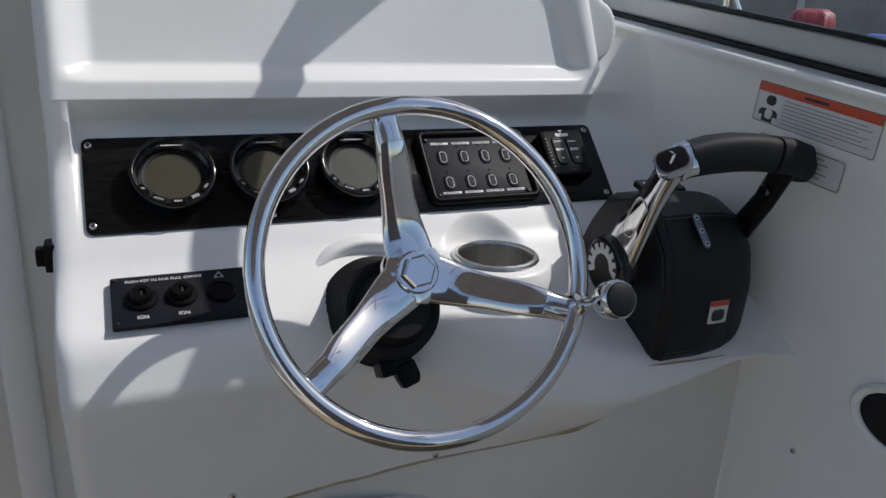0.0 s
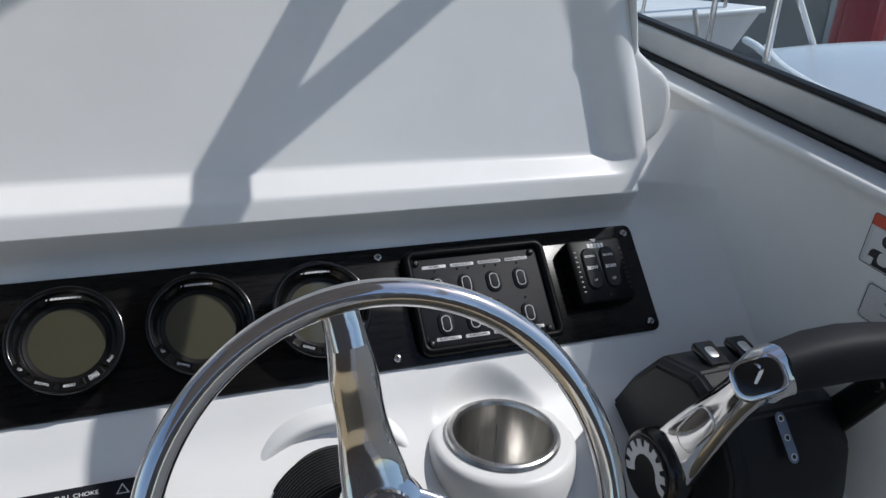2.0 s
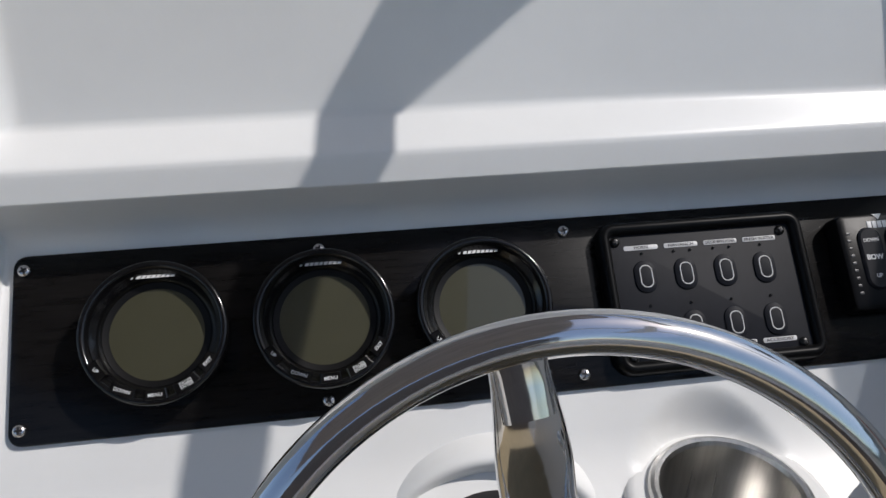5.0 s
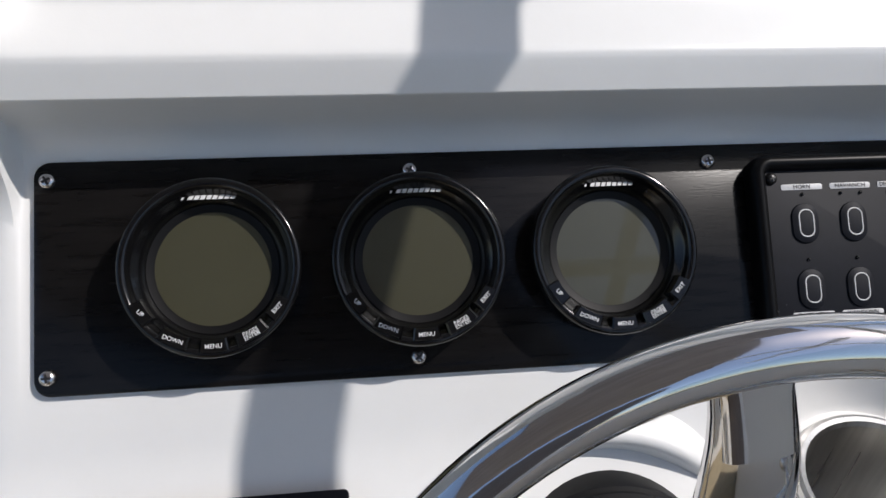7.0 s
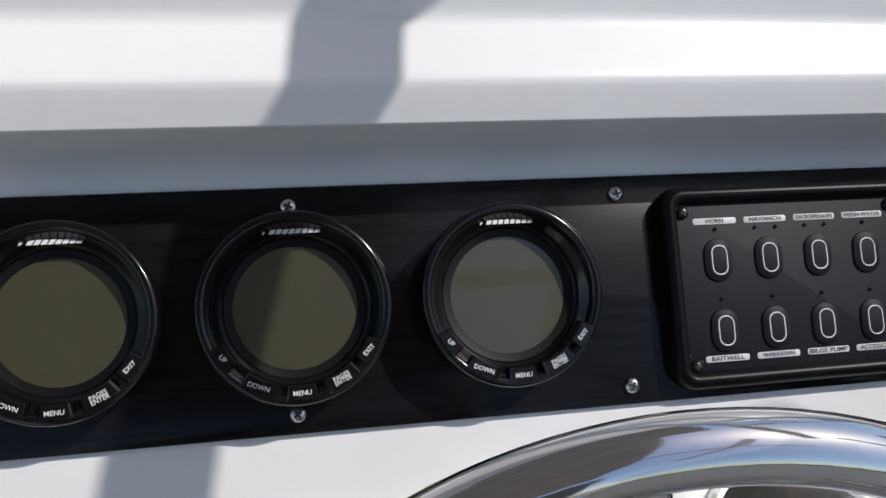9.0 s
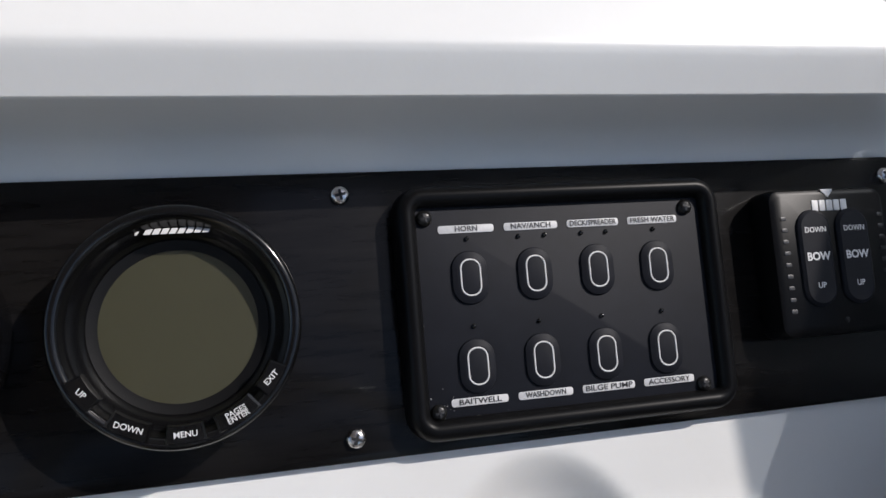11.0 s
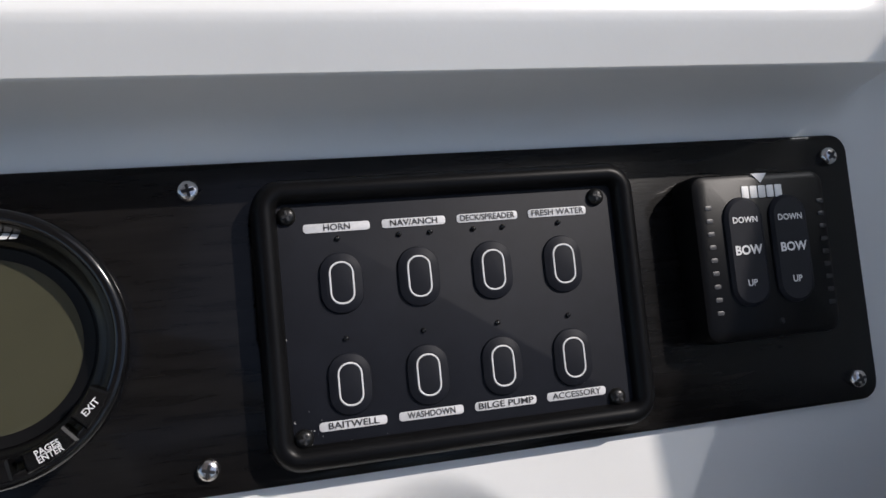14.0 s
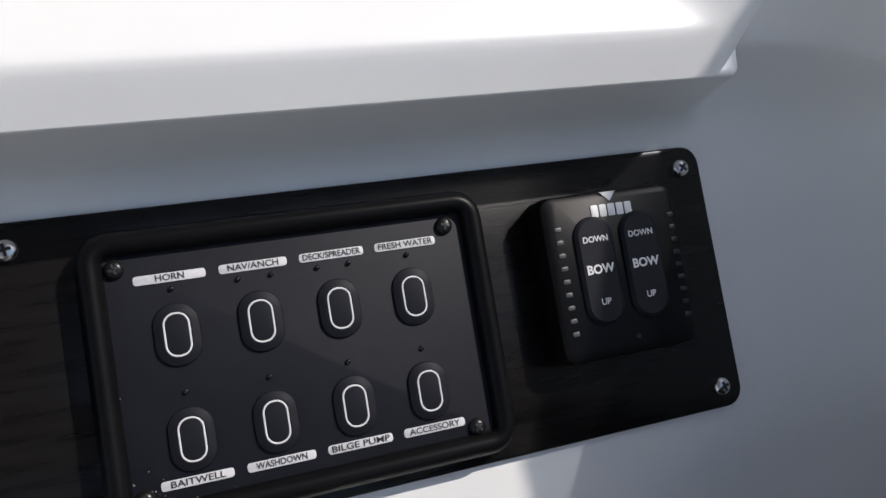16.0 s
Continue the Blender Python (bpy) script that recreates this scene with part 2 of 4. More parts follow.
# ---- dash moulding ----
def rounded(ctrl, radii, seg=9, fill=14):
    """Points along a polyline whose corners are rounded; always the same count."""
    pts = []
    p = [Vector(c) for c in ctrl]
    start = p[0]
    for i in range(1, len(p) - 1):
        a, b = (p[i - 1] - p[i]), (p[i + 1] - p[i])
        ra = min(radii[i - 1], 0.48 * a.length)
        rb = min(radii[i - 1], 0.48 * b.length)
        e0, e1 = p[i] + a.normalized() * ra, p[i] + b.normalized() * rb
        pts += [start.lerp(e0, k / fill) for k in range(fill)]
        for k in range(seg):
            t = k / seg
            pts.append(e0 * (1 - t) ** 2 + p[i] * 2 * t * (1 - t) + e1 * t * t)
        start = e1
    pts += [start.lerp(p[-1], k / fill) for k in range(fill + 1)]
    return pts


CUP = Vector((0.126, 0.773, 1.037))


def front_edge(x):
    return 0.722 - 0.118 * smooth(-0.10, 0.27, x)


def bottom_edge(x):
    return 0.746 + (0.11 if x < -0.05 else 0.35) * (x + 0.05) if x < 0.2016 else 0.834 + 0.46 * (x - 0.2016)


def dash_rows():
    xs = [-0.385, -0.3845, -0.383, -0.380, -0.376, -0.371, -0.365, -0.3585, -0.3565, -0.3545, -0.352]
    xs += [-0.352 + 0.004 * i for i in range(1, 180)]
    xs += [0.368 + 0.090 * math.sin(radians(6 * i)) for i in range(0, 16)]
    rows = []
    for x in xs:
        w = smooth(-0.10, 0.27, x)
        yf, zf = front_edge(x), 0.990 - 0.050 * w
        rib = smooth(-0.354, -0.358, x)
        c1 = Vector((0.9505, 1.175)).lerp(Vector((0.921, 1.150)), rib)
        out = smooth(0.344, 0.364, x)
        c_up = Vector((0.930, 1.223)).lerp(Vector((0.985, 1.295)), out)
        c0 = Vector((0.919, 1.216)).lerp(Vector((0.950, 1.215)), out)
        zb = bottom_edge(x)
        span = max(0.004, zf - zb)
        ctrl = [c_up, c0, c1, (0.8425, 1.067), (0.815, 1.036), (yf + 0.010, zf + 0.004), (yf - 0.012, zf - min(0.055, 0.4 * span)), (yf + 0.012, zf - min(0.12, 0.75 * span)), (yf + 0.045, min(zb, zf - 0.004))]
        line = rounded(ctrl, [0.003, 0.021, 0.012, 0.03, 0.022, 0.012, 0.05])
        row = []
        for k, q in enumerate(line):
            y, z = q
            if x < -0.365:
                t = min(1.0, (-0.365 - x) / 0.02)
                y += 0.02 * (1 - math.sqrt(max(0.0, 1 - t * t)))
            if x > 0.368:
                t = min(1.0, (x - 0.368) / 0.090)
                y -= 0.075 * smooth(0.88, 0.97, z) * (1 - math.sqrt(max(0.0, 1 - t * t)))
            d = math.hypot(x - CUP.x, (y - CUP.y) * 0.95)
            if d < 0.11 and 0.66 < y < 0.86:
                f = 1 - (smooth(0.057, 0.069, d) if y > CUP.y else smooth(0.058, 0.066, d))
                z = z * (1 - f) + (CUP.z - 0.006) * f
            row.append(Vector((x, y, z)))
        rows.append(row)
    rows.insert(0, [Vector((-0.385, 1.05, p.z)) for p in rows[0]])
    return rows


dash = thing("dash_moulding", "white gelcoat helm dash moulding with sloped face", "dashboard", kind="structure")
bm = grid(dash_rows())
hole = [f for f in bm.faces if math.hypot(f.calc_center_median().x - CUP.x, f.calc_center_median().y - CUP.y) < 0.0525 and f.calc_center_median().z > 1.0]
bmesh.ops.delete(bm, geom=hole, context="FACES")
part("dash_face", bm, GELCOAT, dash, angle=60)


def hood_rows():
    hs = [0, 0.006, 0.012, 0.016, 0.019, 0.0205, 0.022, 0.0235, 0.025, 0.0265, 0.028, 0.0295, 0.031, 0.0325, 0.0345, 0.037, 0.041, 0.048, 0.06] + [0.08 + 0.02 * i for i in range(21)]
    rows = []
    for h in hs:
        xl, xr = 0.312 - 0.30 * max(0, h - 0.03), 0.350 - 0.14 * h - 0.026 * (1 - min(1, h / 0.034))
        xo = xr + 0.018
        xs = [-0.385, -0.385, -0.3845, -0.382, -0.378] + [-0.372 + 0.06 * i / 14 for i in range(15)]
        xs += [-0.30 + (xl - 0.012 + 0.30) * i / 20 for i in range(21)]
        xs += [xl - 0.008 + (xr + 0.004 - xl + 0.008) * i / 16 for i in range(17)]
        xs += [xr + 0.008, xr + 0.012, xr + 0.015, xr + 0.017, xo, xo + 0.001, xo + 0.002]
        bottom = 0.3 * smooth(0.016, 0.040, h) + 0.7 * max(0, min(1, (h - 0.0200) / 0.0170))
        row = []
        for i, x in enumerate(xs):
            side = smooth(-0.368, -0.325, x) * (1 - (0.6 * smooth(xl, xr, x) + 0.4 * max(0, min(1, (x - xl) / (xr - xl)))))
            d = (0.027 - 0.006 * smooth(0.05, 0.30, x)) * bottom * side
            e = max(0, -0.365 - x, x - (xr + 0.006))
            d += 0.02 * (1 - math.sqrt(max(0, 1 - (e / 0.0205) ** 2))) if x < 0 else 0.012 * (1 - math.sqrt(max(0, 1 - (e / 0.0125) ** 2)))
            if i == 0 or i == len(xs) - 1:
                d += 0.16
            row.append(Vector((x, 0.919 + 0.29 * h + d, 1.216 + h)))
        rows.append(row)
    return rows


part("electronics_hood", grid(hood_rows()), GELCOAT, dash, "white hood with a recessed flat face", angle=60)
web = [(0.335, 1.44), (0.350, 1.365)] + [(0.366 + 0.038 * math.cos(radians(a)), 1.302 + 0.046 * math.sin(radians(a))) for a in range(75, -76, -15)] + [(0.348, 1.25)]
part("hood_web", prism(web, "y", 0.962, 1.10, 0.010, 4), GELCOAT, dash, angle=60)

# steering column collar and boot share the wheel's axis
WHEEL = Vector((-0.027, 0.628, 1.084))
AXIS = Vector((-0.056, -0.89, 0.457)).normalized()
up = (Vector((-0.05, 0.701, 1.223)) - WHEEL)
up = (up - AXIS * up.dot(AXIS)).normalized()
right = up.cross(AXIS).normalized()
WM = Matrix((right, up, AXIS)).transposed().to_4x4()
WM.translation = WHEEL
BOOT = WM @ T((-0.024, -0.030, 0))
bm = lathe([(0.108, -0.205), (0.100, -0.187), (0.0955, -0.1795), (0.0920, -0.1760), (0.0885, -0.1750), (0.0850, -0.1770), (0.0790, -0.184), (0.0735, -0.195), (0.070, -0.215)], 96, False)
for v in bm.verts:
    v.co.z -= 0.10 * smooth(-0.058, -0.105, v.co.y)
part("column_collar", bm, GELCOAT, dash, m=BOOT, angle=60)

# lower console panel, sealant seam and screws
xs = [-0.385 + 0.02 * i for i in range(43)]
part("lower_panel", grid([[Vector((x, front_edge(x) + 0.049 + 0.02 * k, bottom_edge(x) * (1 - k) + 0.006)) for k in (0, 0.1, 0.3, 0.6, 1)] for x in xs]), GELCOAT_MATT, dash, "plain off-white lower console panel")
part("access_hatch", slab(0.30, 0.22, 0.012, 0.03, 0.005), GELCOAT_MATT, dash, m=pose(-0.06, 0.758, 0.606, 90, 0, -6))
bulk = thing("bulkhead", "white gelcoat bulkhead beside the dash", "wall", kind="structure")
part("bulkhead_panel", block(-1.3, -0.372, 1.04, 1.08, 0.0, 1.75, 0.004), GELCOAT_MATT, bulk)
part("door_trim", sweep([(-0.460, 1.037, 0.05), (-0.460, 1.037, 1.0), (-0.460, 1.037, 1.74)], (0.022, 0.014), up=(0, 1, 0), power=2.6), GELCOAT, bulk)

# ---- starboard side, deck edge and windscreen ----
def sheer(y):
    return 1.216 + 0.095 * y


side = thing("wall_starboard", "white gelcoat inner side of the boat", "wall", kind="structure")
ys = [-1.2 + 0.05 * i for i in range(73)]
rows = []
for y in ys:
    z = sheer(y)
    prof = [(0.475, 0.0), (0.462, 0.5), (0.454, 0.80), (0.450, 1.0), (0.4485, z - 0.06), (0.4480, z - 0.018), (0.4455, z - 0.011), (0.4405, z - 0.006), (0.4385, z - 0.002), (0.4390, z + 0.001), (0.4415, z + 0.003), (0.4460, z + 0.0035), (0.455, z + 0.003), (0.50, z + 0.004), (0.552, z - 0.004), (0.566, z - 0.014), (0.60, z - 0.5)]
    rows.append([Vector((px, y, pz)) for px, pz in prof])
part("side_panel", grid(rows), GELCOAT, side, angle=60)
part("forward_panel", block(0.34, 0.47, 1.10, 1.13, 0.6, 1.30, 0.003), GELCOAT, side)

screen = thing("windscreen", "side windscreen in a grey frame with black gaskets", "windscreen", kind="structure")
def rail(name, mat, x, z0, z1, half, label=""):
    rows = [(x, y, sheer(y) + (z0 + z1) / 2) for y in (-1.2, -0.4, 0.4, 1.2, 2.4)]
    return part(name, sweep(rows, (half, (z1 - z0) / 2), power=5, n=24), mat, screen, label)
rail("lower_gasket", RUBBER, 0.490, 0.002, 0.0115, 0.0105, "black rubber gasket")
rail("frame_rail", ALU, 0.490, 0.0115, 0.0455, 0.008, "grey aluminium rail")
rail("upper_gasket", RUBBER, 0.489, 0.0455, 0.0520, 0.0085)
rows = [[Vector((0.489 - 0.10 * k, y, sheer(y) + 0.045 + 0.5 * k)) for k in (0, 1)] for y in (-1.2, 2.4)]
bm = grid(rows)
bmesh.ops.solidify(bm, geom=bm.faces, thickness=0.005)
pane = part("pane", bm, GLASS, screen, "clear glass pane")
pane.visible_shadow = False

# ---- cockpit closure ----
floor = solo("floor", block(-1.3, 0.48, -2.2, 0.75, -0.05, 0.0, 0.0), SOLE, "tan non-skid cockpit sole", "floor", kind="structure")
port = solo("wall_port", block(-1.36, -1.30, -2.2, 1.0, -0.05, 1.1, 0.01), GELCOAT_MATT, "white gelcoat port side of the cockpit", "wall", kind="structure")
aft = solo("wall_aft", block(-1.36, 0.82, -2.26, -2.2, -0.05, 0.95, 0.01), GELCOAT_MATT, "white gelcoat aft end of the cockpit", "wall", kind="structure")
# added unseen screen: darkens what the wheel's chrome mirrors and cuts sky fill
curtain = solo("wall_aft_screen", block(-1.30, 0.47, -2.2, -2.16, 0.0, 2.6, 0.01), DARK_SCREEN, "unseen dark screen added aft to darken chrome reflections", "curtain", kind="structure")
roof = solo("ceiling", prism([(-1.36, -0.95), (0.16, -0.95), (0.16, 0.92), (-1.36, 0.92)], "z", 2.14, 2.18), ROOF, "grey canvas top over the cockpit", "canopy", kind="structure")
visor = solo("ceiling_visor", prism([(-0.9, 0.434), (0.34, 0.943), (0.34, 1.5), (-0.9, 1.5)], "z", 2.09, 2.12), ROOF, "grey canvas visor above the windscreen", "canopy", kind="structure")

# ---- overhead frame that shades the dash ----
top = thing("hardtop_frame", "white-coated tubular overhead frame above the helm", "frame")
TUBE = material("white_tube_coating", (0.7, 0.7, 0.7), 0.35, vary=0.05, scale=20)
def tube(name, a, b, r):
    a, b = Vector(a), Vector(b)
    return part(name, sweep([a, a.lerp(b, 0.5), b], (r, r), up=(0.1, 1, 0.05), n=20), TUBE, top)
part("main_tube", sweep([(0.206, 1.07, 1.72), (0.240, 0.972, 1.72), (0.2555, 0.915, 1.72), (0.263, 0.882, 1.72), (0.279, 0.830, 1.72), (0.298, 0.768, 1.72), (0.3215, 0.721, 1.72), (0.38, 0.58, 1.72)], (0.0215, 0.0215), n=20), TUBE, top)
tube("brace_tube", (0.246, 0.888, 1.72), (0.596, 1.138, 1.72), 0.0148)
tube("roof_rail", (0.46, -0.7, 2.12), (0.46, 0.42, 2.12), 0.022)
tube("roof_bow", (0.16, 0.0, 2.13), (0.80, 0.0, 2.13), 0.022)
tube("stanchion_tube", (0.835, 0.56, 1.76), (0.93, 0.55, 2.2), 0.026)
# added unseen pane, outlined so its half shade falls on the dash's right end
part("sun_dimming_pane", prism([(0.662, 0.90), (0.671, 0.868), (0.690, 0.80), (0.693, 0.776), (0.72, 0.746), (0.85, 0.72), (0.85, 0.90)], "z", 1.655, 1.661), SUN_DIMMER, top, "unseen tinted pane added to dim the sun on the dash")

# ---- instrument plate ----
PM = Matrix.Translation((0, 0.892, 1.122)) @ Matrix.Rotation(radians(45), 4, "X")
plate = thing("instrument_plate", "dark wood-grain laminate instrument plate with steel screws", "panel", PM)
part("laminate", slab(0.701, 0.1290, 0.0045, 0.009, 0.0012, z0=-0.0045), WOOD, plate, "", T((0.002, 0.0002, 0)))


def screw(parent, x, y, z, r, mat, turn):
    bm = lathe([(r, 0), (r * 0.97, r * 0.25), (r * 0.8, r * 0.48), (r * 0.5, r * 0.62), (0, r * 0.68)], 20)
    s = part("screw", bm, mat, parent, "", T((x, y, z)) @ Matrix.Rotation(turn, 4, "Z"))
    for k in (0, 1):
        part("slot", slab(r * 1.1, r * 0.28, r * 0.12, r * 0.05, r * 0.02, n=1), DARK_INK, s, "", T((0, 0, r * 0.60)) @ Matrix.Rotation(k * math.pi / 2, 4, "Z"))


for i, (sx, sy) in enumerate([(-0.341, 1), (-0.341, -1), (-0.14, 1), (-0.14, -1), (0.043, 1), (0.043, -1), (0.341, 1), (0.341, -1)]):
    screw(plate, sx, 0.054 * sy, 0, 0.0045, SCREW, 0.5 + i * 1.1)


# ---- gauges ----
def arc_slab(r0, r1, a0, a1, z0, z1, n=10):
    bm = bmesh.new()
    pts = [(r1 * math.cos(radians(a0 + (a1 - a0) * i / n)), r1 * math.sin(radians(a0 + (a1 - a0) * i / n))) for i in range(n + 1)]
    pts += [(r0 * math.cos(radians(a1 - (a1 - a0) * i / n)), r0 * math.sin(radians(a1 - (a1 - a0) * i / n))) for i in range(n + 1)]
    c = (sum(p[0] for p in pts) / len(pts), sum(p[1] for p in pts) / len(pts))
    ins = [((p[0] - c[0]) * 0.88 + c[0], (p[1] - c[1]) * 0.88 + c[1]) for p in pts]
    return stack(bm, [(pts, z0), (pts, z1 - 0.0008), (ins, z1)])


def gauge(x):
    g = thing("gauge", "round black digital gauge with a blank olive display", "gauge", PM @ T((x, 0.0005, 0)), "gauges on the plate")
    part("bezel", lathe([(0.0476, 0), (0.0482, 0.012), (0.0486, 0.0190), (0.0485, 0.0212), (0.0482, 0.0224), (0.0477, 0.0233), (0.0470, 0.0239), (0.0460, 0.0242), (0.0448, 0.0241), (0.0438, 0.0235), (0.0430, 0.0224), (0.0420, 0.0205), (0.0408, 0.0190), (0.0382, 0.0166), (0.0362, 0.0135), (0.0354, 0.0115)], 96, False), BEZEL, g, "glossy black bezel", angle=80)
    part("inner_ring", lathe([(0.0354, 0.0118), (0.0330, 0.0110), (0.0312, 0.0106), (0.0312, 0.0098)], 64, False), DUSTY, g, "dusty black inner ring")
    part("display", lathe([(0.0, 0.0102), (0.0316, 0.0102)], 64, False), LCD, g, "blank olive display")
    for name, a, w in (("UP", -147, 9), ("DOWN", -117, 11), ("MENU", -88, 10), ("PAGES\nENTER", -60, 12), ("EXIT", -34, 9)):
        b = part("button", arc_slab(0.0384, 0.0456, a - w, a + w, 0.017, 0.0251), BEZEL, g)
        ang = radians(a)
        size = 0.0033 if "\n" not in name else 0.0030
        if "\n" in name:
            bar(0.0088, 0.0003, INK, b, T((0.0420 * math.cos(ang), 0.0420 * math.sin(ang), 0.02520)) @ Matrix.Rotation((ang + math.pi / 2) * 0.8, 4, "Z"), "underline", 0.0002)
        words(name, size, INK, b, T((0.0420 * math.cos(ang), 0.0420 * math.sin(ang), 0.02530)) @ Matrix.Rotation((ang + math.pi / 2) * 0.8, 4, "Z"), bold=0.00005)
    m = T((0, 0.0377, 0.0182)) @ Matrix.Rotation(radians(-30), 4, "X")
    for i in range(9):
        w = 0.0010 if i == 0 else 0.0025
        bm = prism([(-w / 2 - 0.0006, -0.0014), (w / 2 - 0.0006, -0.0014), (w / 2 + 0.0006, 0.0014), (-w / 2 + 0.0006, 0.0014)], "z", 0, 0.0002)
        part("maker_mark", bm, INK, g, "", m @ T((-0.0137 + 0.0032 * i + (0.0009 if i else 0), 0, 0.0008)))
    return g


for x in (-0.2508, -0.1385, -0.0270):
    gauge(x)

# ---- switch panel ----
sw = thing("switch_panel", "black eight-button switch panel with white labels", "switch panel", PM @ T((0.146, -0.0028, 0)))
part("raised_frame", rim(0.165, 0.115, 0.013, 0.0105, 0.0, 0.0115), BLACK, sw, "rounded black frame", T((0.002, 0.001, 0)))
part("panel_face", slab(0.149, 0.099, 0.006, 0.004, 0.0008), PANEL_BLACK, sw, "satin black face")
for i, (px, py) in enumerate([(-0.0665, 0.0435), (0.0665, 0.0435), (0.0665, -0.0435), (-0.0665, -0.0435)]):
    screw(sw, px, py, 0.006, 0.0038, BLACK_SCREW, 0.3 + i)
TOPS, LOWS = ("HORN", "NAV/ANCH", "DECK/SPREADER", "FRESH WATER"), ("BAITWELL", "WASHDOWN", "BILGE PUMP", "ACCESSORY")
for i in range(4):
    cx = -0.0470 + 0.0317 * i
    for row, (cy, ly, txt) in enumerate(((0.0155, 0.0380, TOPS[i]), (-0.0245, -0.0400, LOWS[i]))):
        b = part("push_button", stack(bmesh.new(), [(outline(0.0175, 0.0245, 0.0082), 0.006), (outline(0.0167, 0.0237, 0.0078), 0.0070), (outline(0.0125, 0.0195, 0.0060), 0.0078), (outline(0.0110, 0.0180, 0.0053), 0.0080)]), PANEL_BLACK, sw, "", T((cx, cy, 0)))
        part("white_ring", rim(0.0100, 0.0172, 0.0046, 0.0008, 0.0079, 0.0083, 5), INK, b)
        leds = (-0.0065, 0.0065) if row == 0 and i in (1, 2) else (0.0,)
        for dx in leds:
            part("indicator", lathe([(0.0011, 0.006), (0.0010, 0.0068), (0.0005, 0.0073), (0, 0.0074)], 12), BLACK_GLOSS, sw, "", T((cx + dx, cy + 0.0180, 0)))
        tile = part("label_tile", slab(0.0268, 0.0036, 0.0002, 0.0012, 0.00005, 0.0061, 3), LABEL_WHITE, sw, "", T((cx, ly, 0)))
        words(txt, 0.0035, DARK_INK, tile, T((0, 0, 0.0065)), width=min(0.0240, 0.0023 * len(txt) + 0.0015), bold=0.00004)

# dried salt along the lower inner edge of the panel
rng = random.Random(5)
bm = bmesh.new()
for i in range(150):
    u = rng.random()
    if u < 0.45:
        gx, gy = -0.0735 + abs(rng.gauss(0, 0.0012)), -0.048 + 0.070 * rng.random() ** 1.6
    elif u < 0.8:
        gx, gy = -0.072 + 0.050 * rng.random() ** 1.8, -0.0485 + abs(rng.gauss(0, 0.0012))
    else:
        gx, gy = -0.0665 + rng.gauss(0, 0.0042), -0.0435 + rng.gauss(0, 0.0036)
    r, a = rng.uniform(0.00015, 0.00055), rng.uniform(0, 6.28)
    ring = [bm.verts.new((gx + r * math.cos(a + k * 1.26) * rng.uniform(0.5, 1.2), gy + r * math.sin(a + k * 1.26), 0.00605)) for k in range(5)]
    tip = bm.verts.new((gx, gy, 0.00625))
    for k in range(5):
        bm.faces.new((ring[k], ring[(k + 1) % 5], tip))
tagged(part("salt_grime", bm, SALT, sw, "dried salt specks along the edge", shade=False), kind="stuff")

# ---- trim tab control ----
tt = thing("trim_tab_switch", "black trim tab control with two rockers", "switch", PM @ T((0.2890, 0.0085, 0)))
part("housing", stack(bmesh.new(), [(outline(0.070, 0.075, 0.006), 0), (outline(0.070, 0.075, 0.006), 0.011), (outline(0.068, 0.073, 0.006), 0.0145), (outline(0.064, 0.069, 0.005), 0.0155)]), BLACK, tt)
for cx in (-0.0112, 0.0120):
    r = part("rocker", stack(bmesh.new(), [(outline(0.0195, 0.049, 0.0092), 0.0154), (outline(0.0190, 0.0485, 0.0090), 0.0165), (outline(0.016, 0.0455, 0.0075), 0.0176)]), PANEL_BLACK, tt, "", T((cx, 0.0020, 0)))
    words("DOWN", 0.0038, INK, r, T((0, 0.0140, 0.0178)), bold=0.00008)
    words("BOW", 0.0056, INK, r, T((0, 0.0005, 0.0178)), bold=0.00018)
    words("UP", 0.0040, INK, r, T((0, -0.0140, 0.0178)), bold=0.00008)
for cx in (-0.0275, 0.0305):
    for k in range(9):
        bar(0.0034, 0.0020, LED_DIM if cx < 0 else LED_FAINT, tt, T((cx, 0.0225 - 0.0058 * k, 0.0155)), "indicator")
for i in range(5):
    bar(0.0036, 0.0056, INK, tt, T((-0.0080 + 0.0043 * i, 0.0285, 0.0156)), "maker_mark", r=0.0005)
part("maker_flag", prism([(-0.004, 0.0368), (0.004, 0.0368), (0.0005, 0.0325)], "z", 0.0155, 0.0158), INK, tt)
part("indicator", lathe([(0.0015, 0.0155), (0.001, 0.0162), (0, 0.0163)], 12), GREY_PLASTIC, tt, "", T((0.003, -0.030, 0)))

# ---- key switch panel on the lower slope ----
SLOPE = math.atan2(0.046, 0.093)
KM = Matrix.Translation((-0.2555, 0.7715, 1.0185)) @ Matrix.Rotation(SLOPE, 4, "X")
kp = thing("ignition_panel", "black ignition panel with two key switches", "switch panel", KM)
part("base_plate", slab(0.146, 0.071, 0.006, 0.003, 0.001), PANEL_BLACK, kp)
words("PUSH KEY IN FOR FULL CHOKE", 0.0052, INK, kp, T((-0.018, 0.0275, 0.0062)), width=0.080, bold=0.00006)
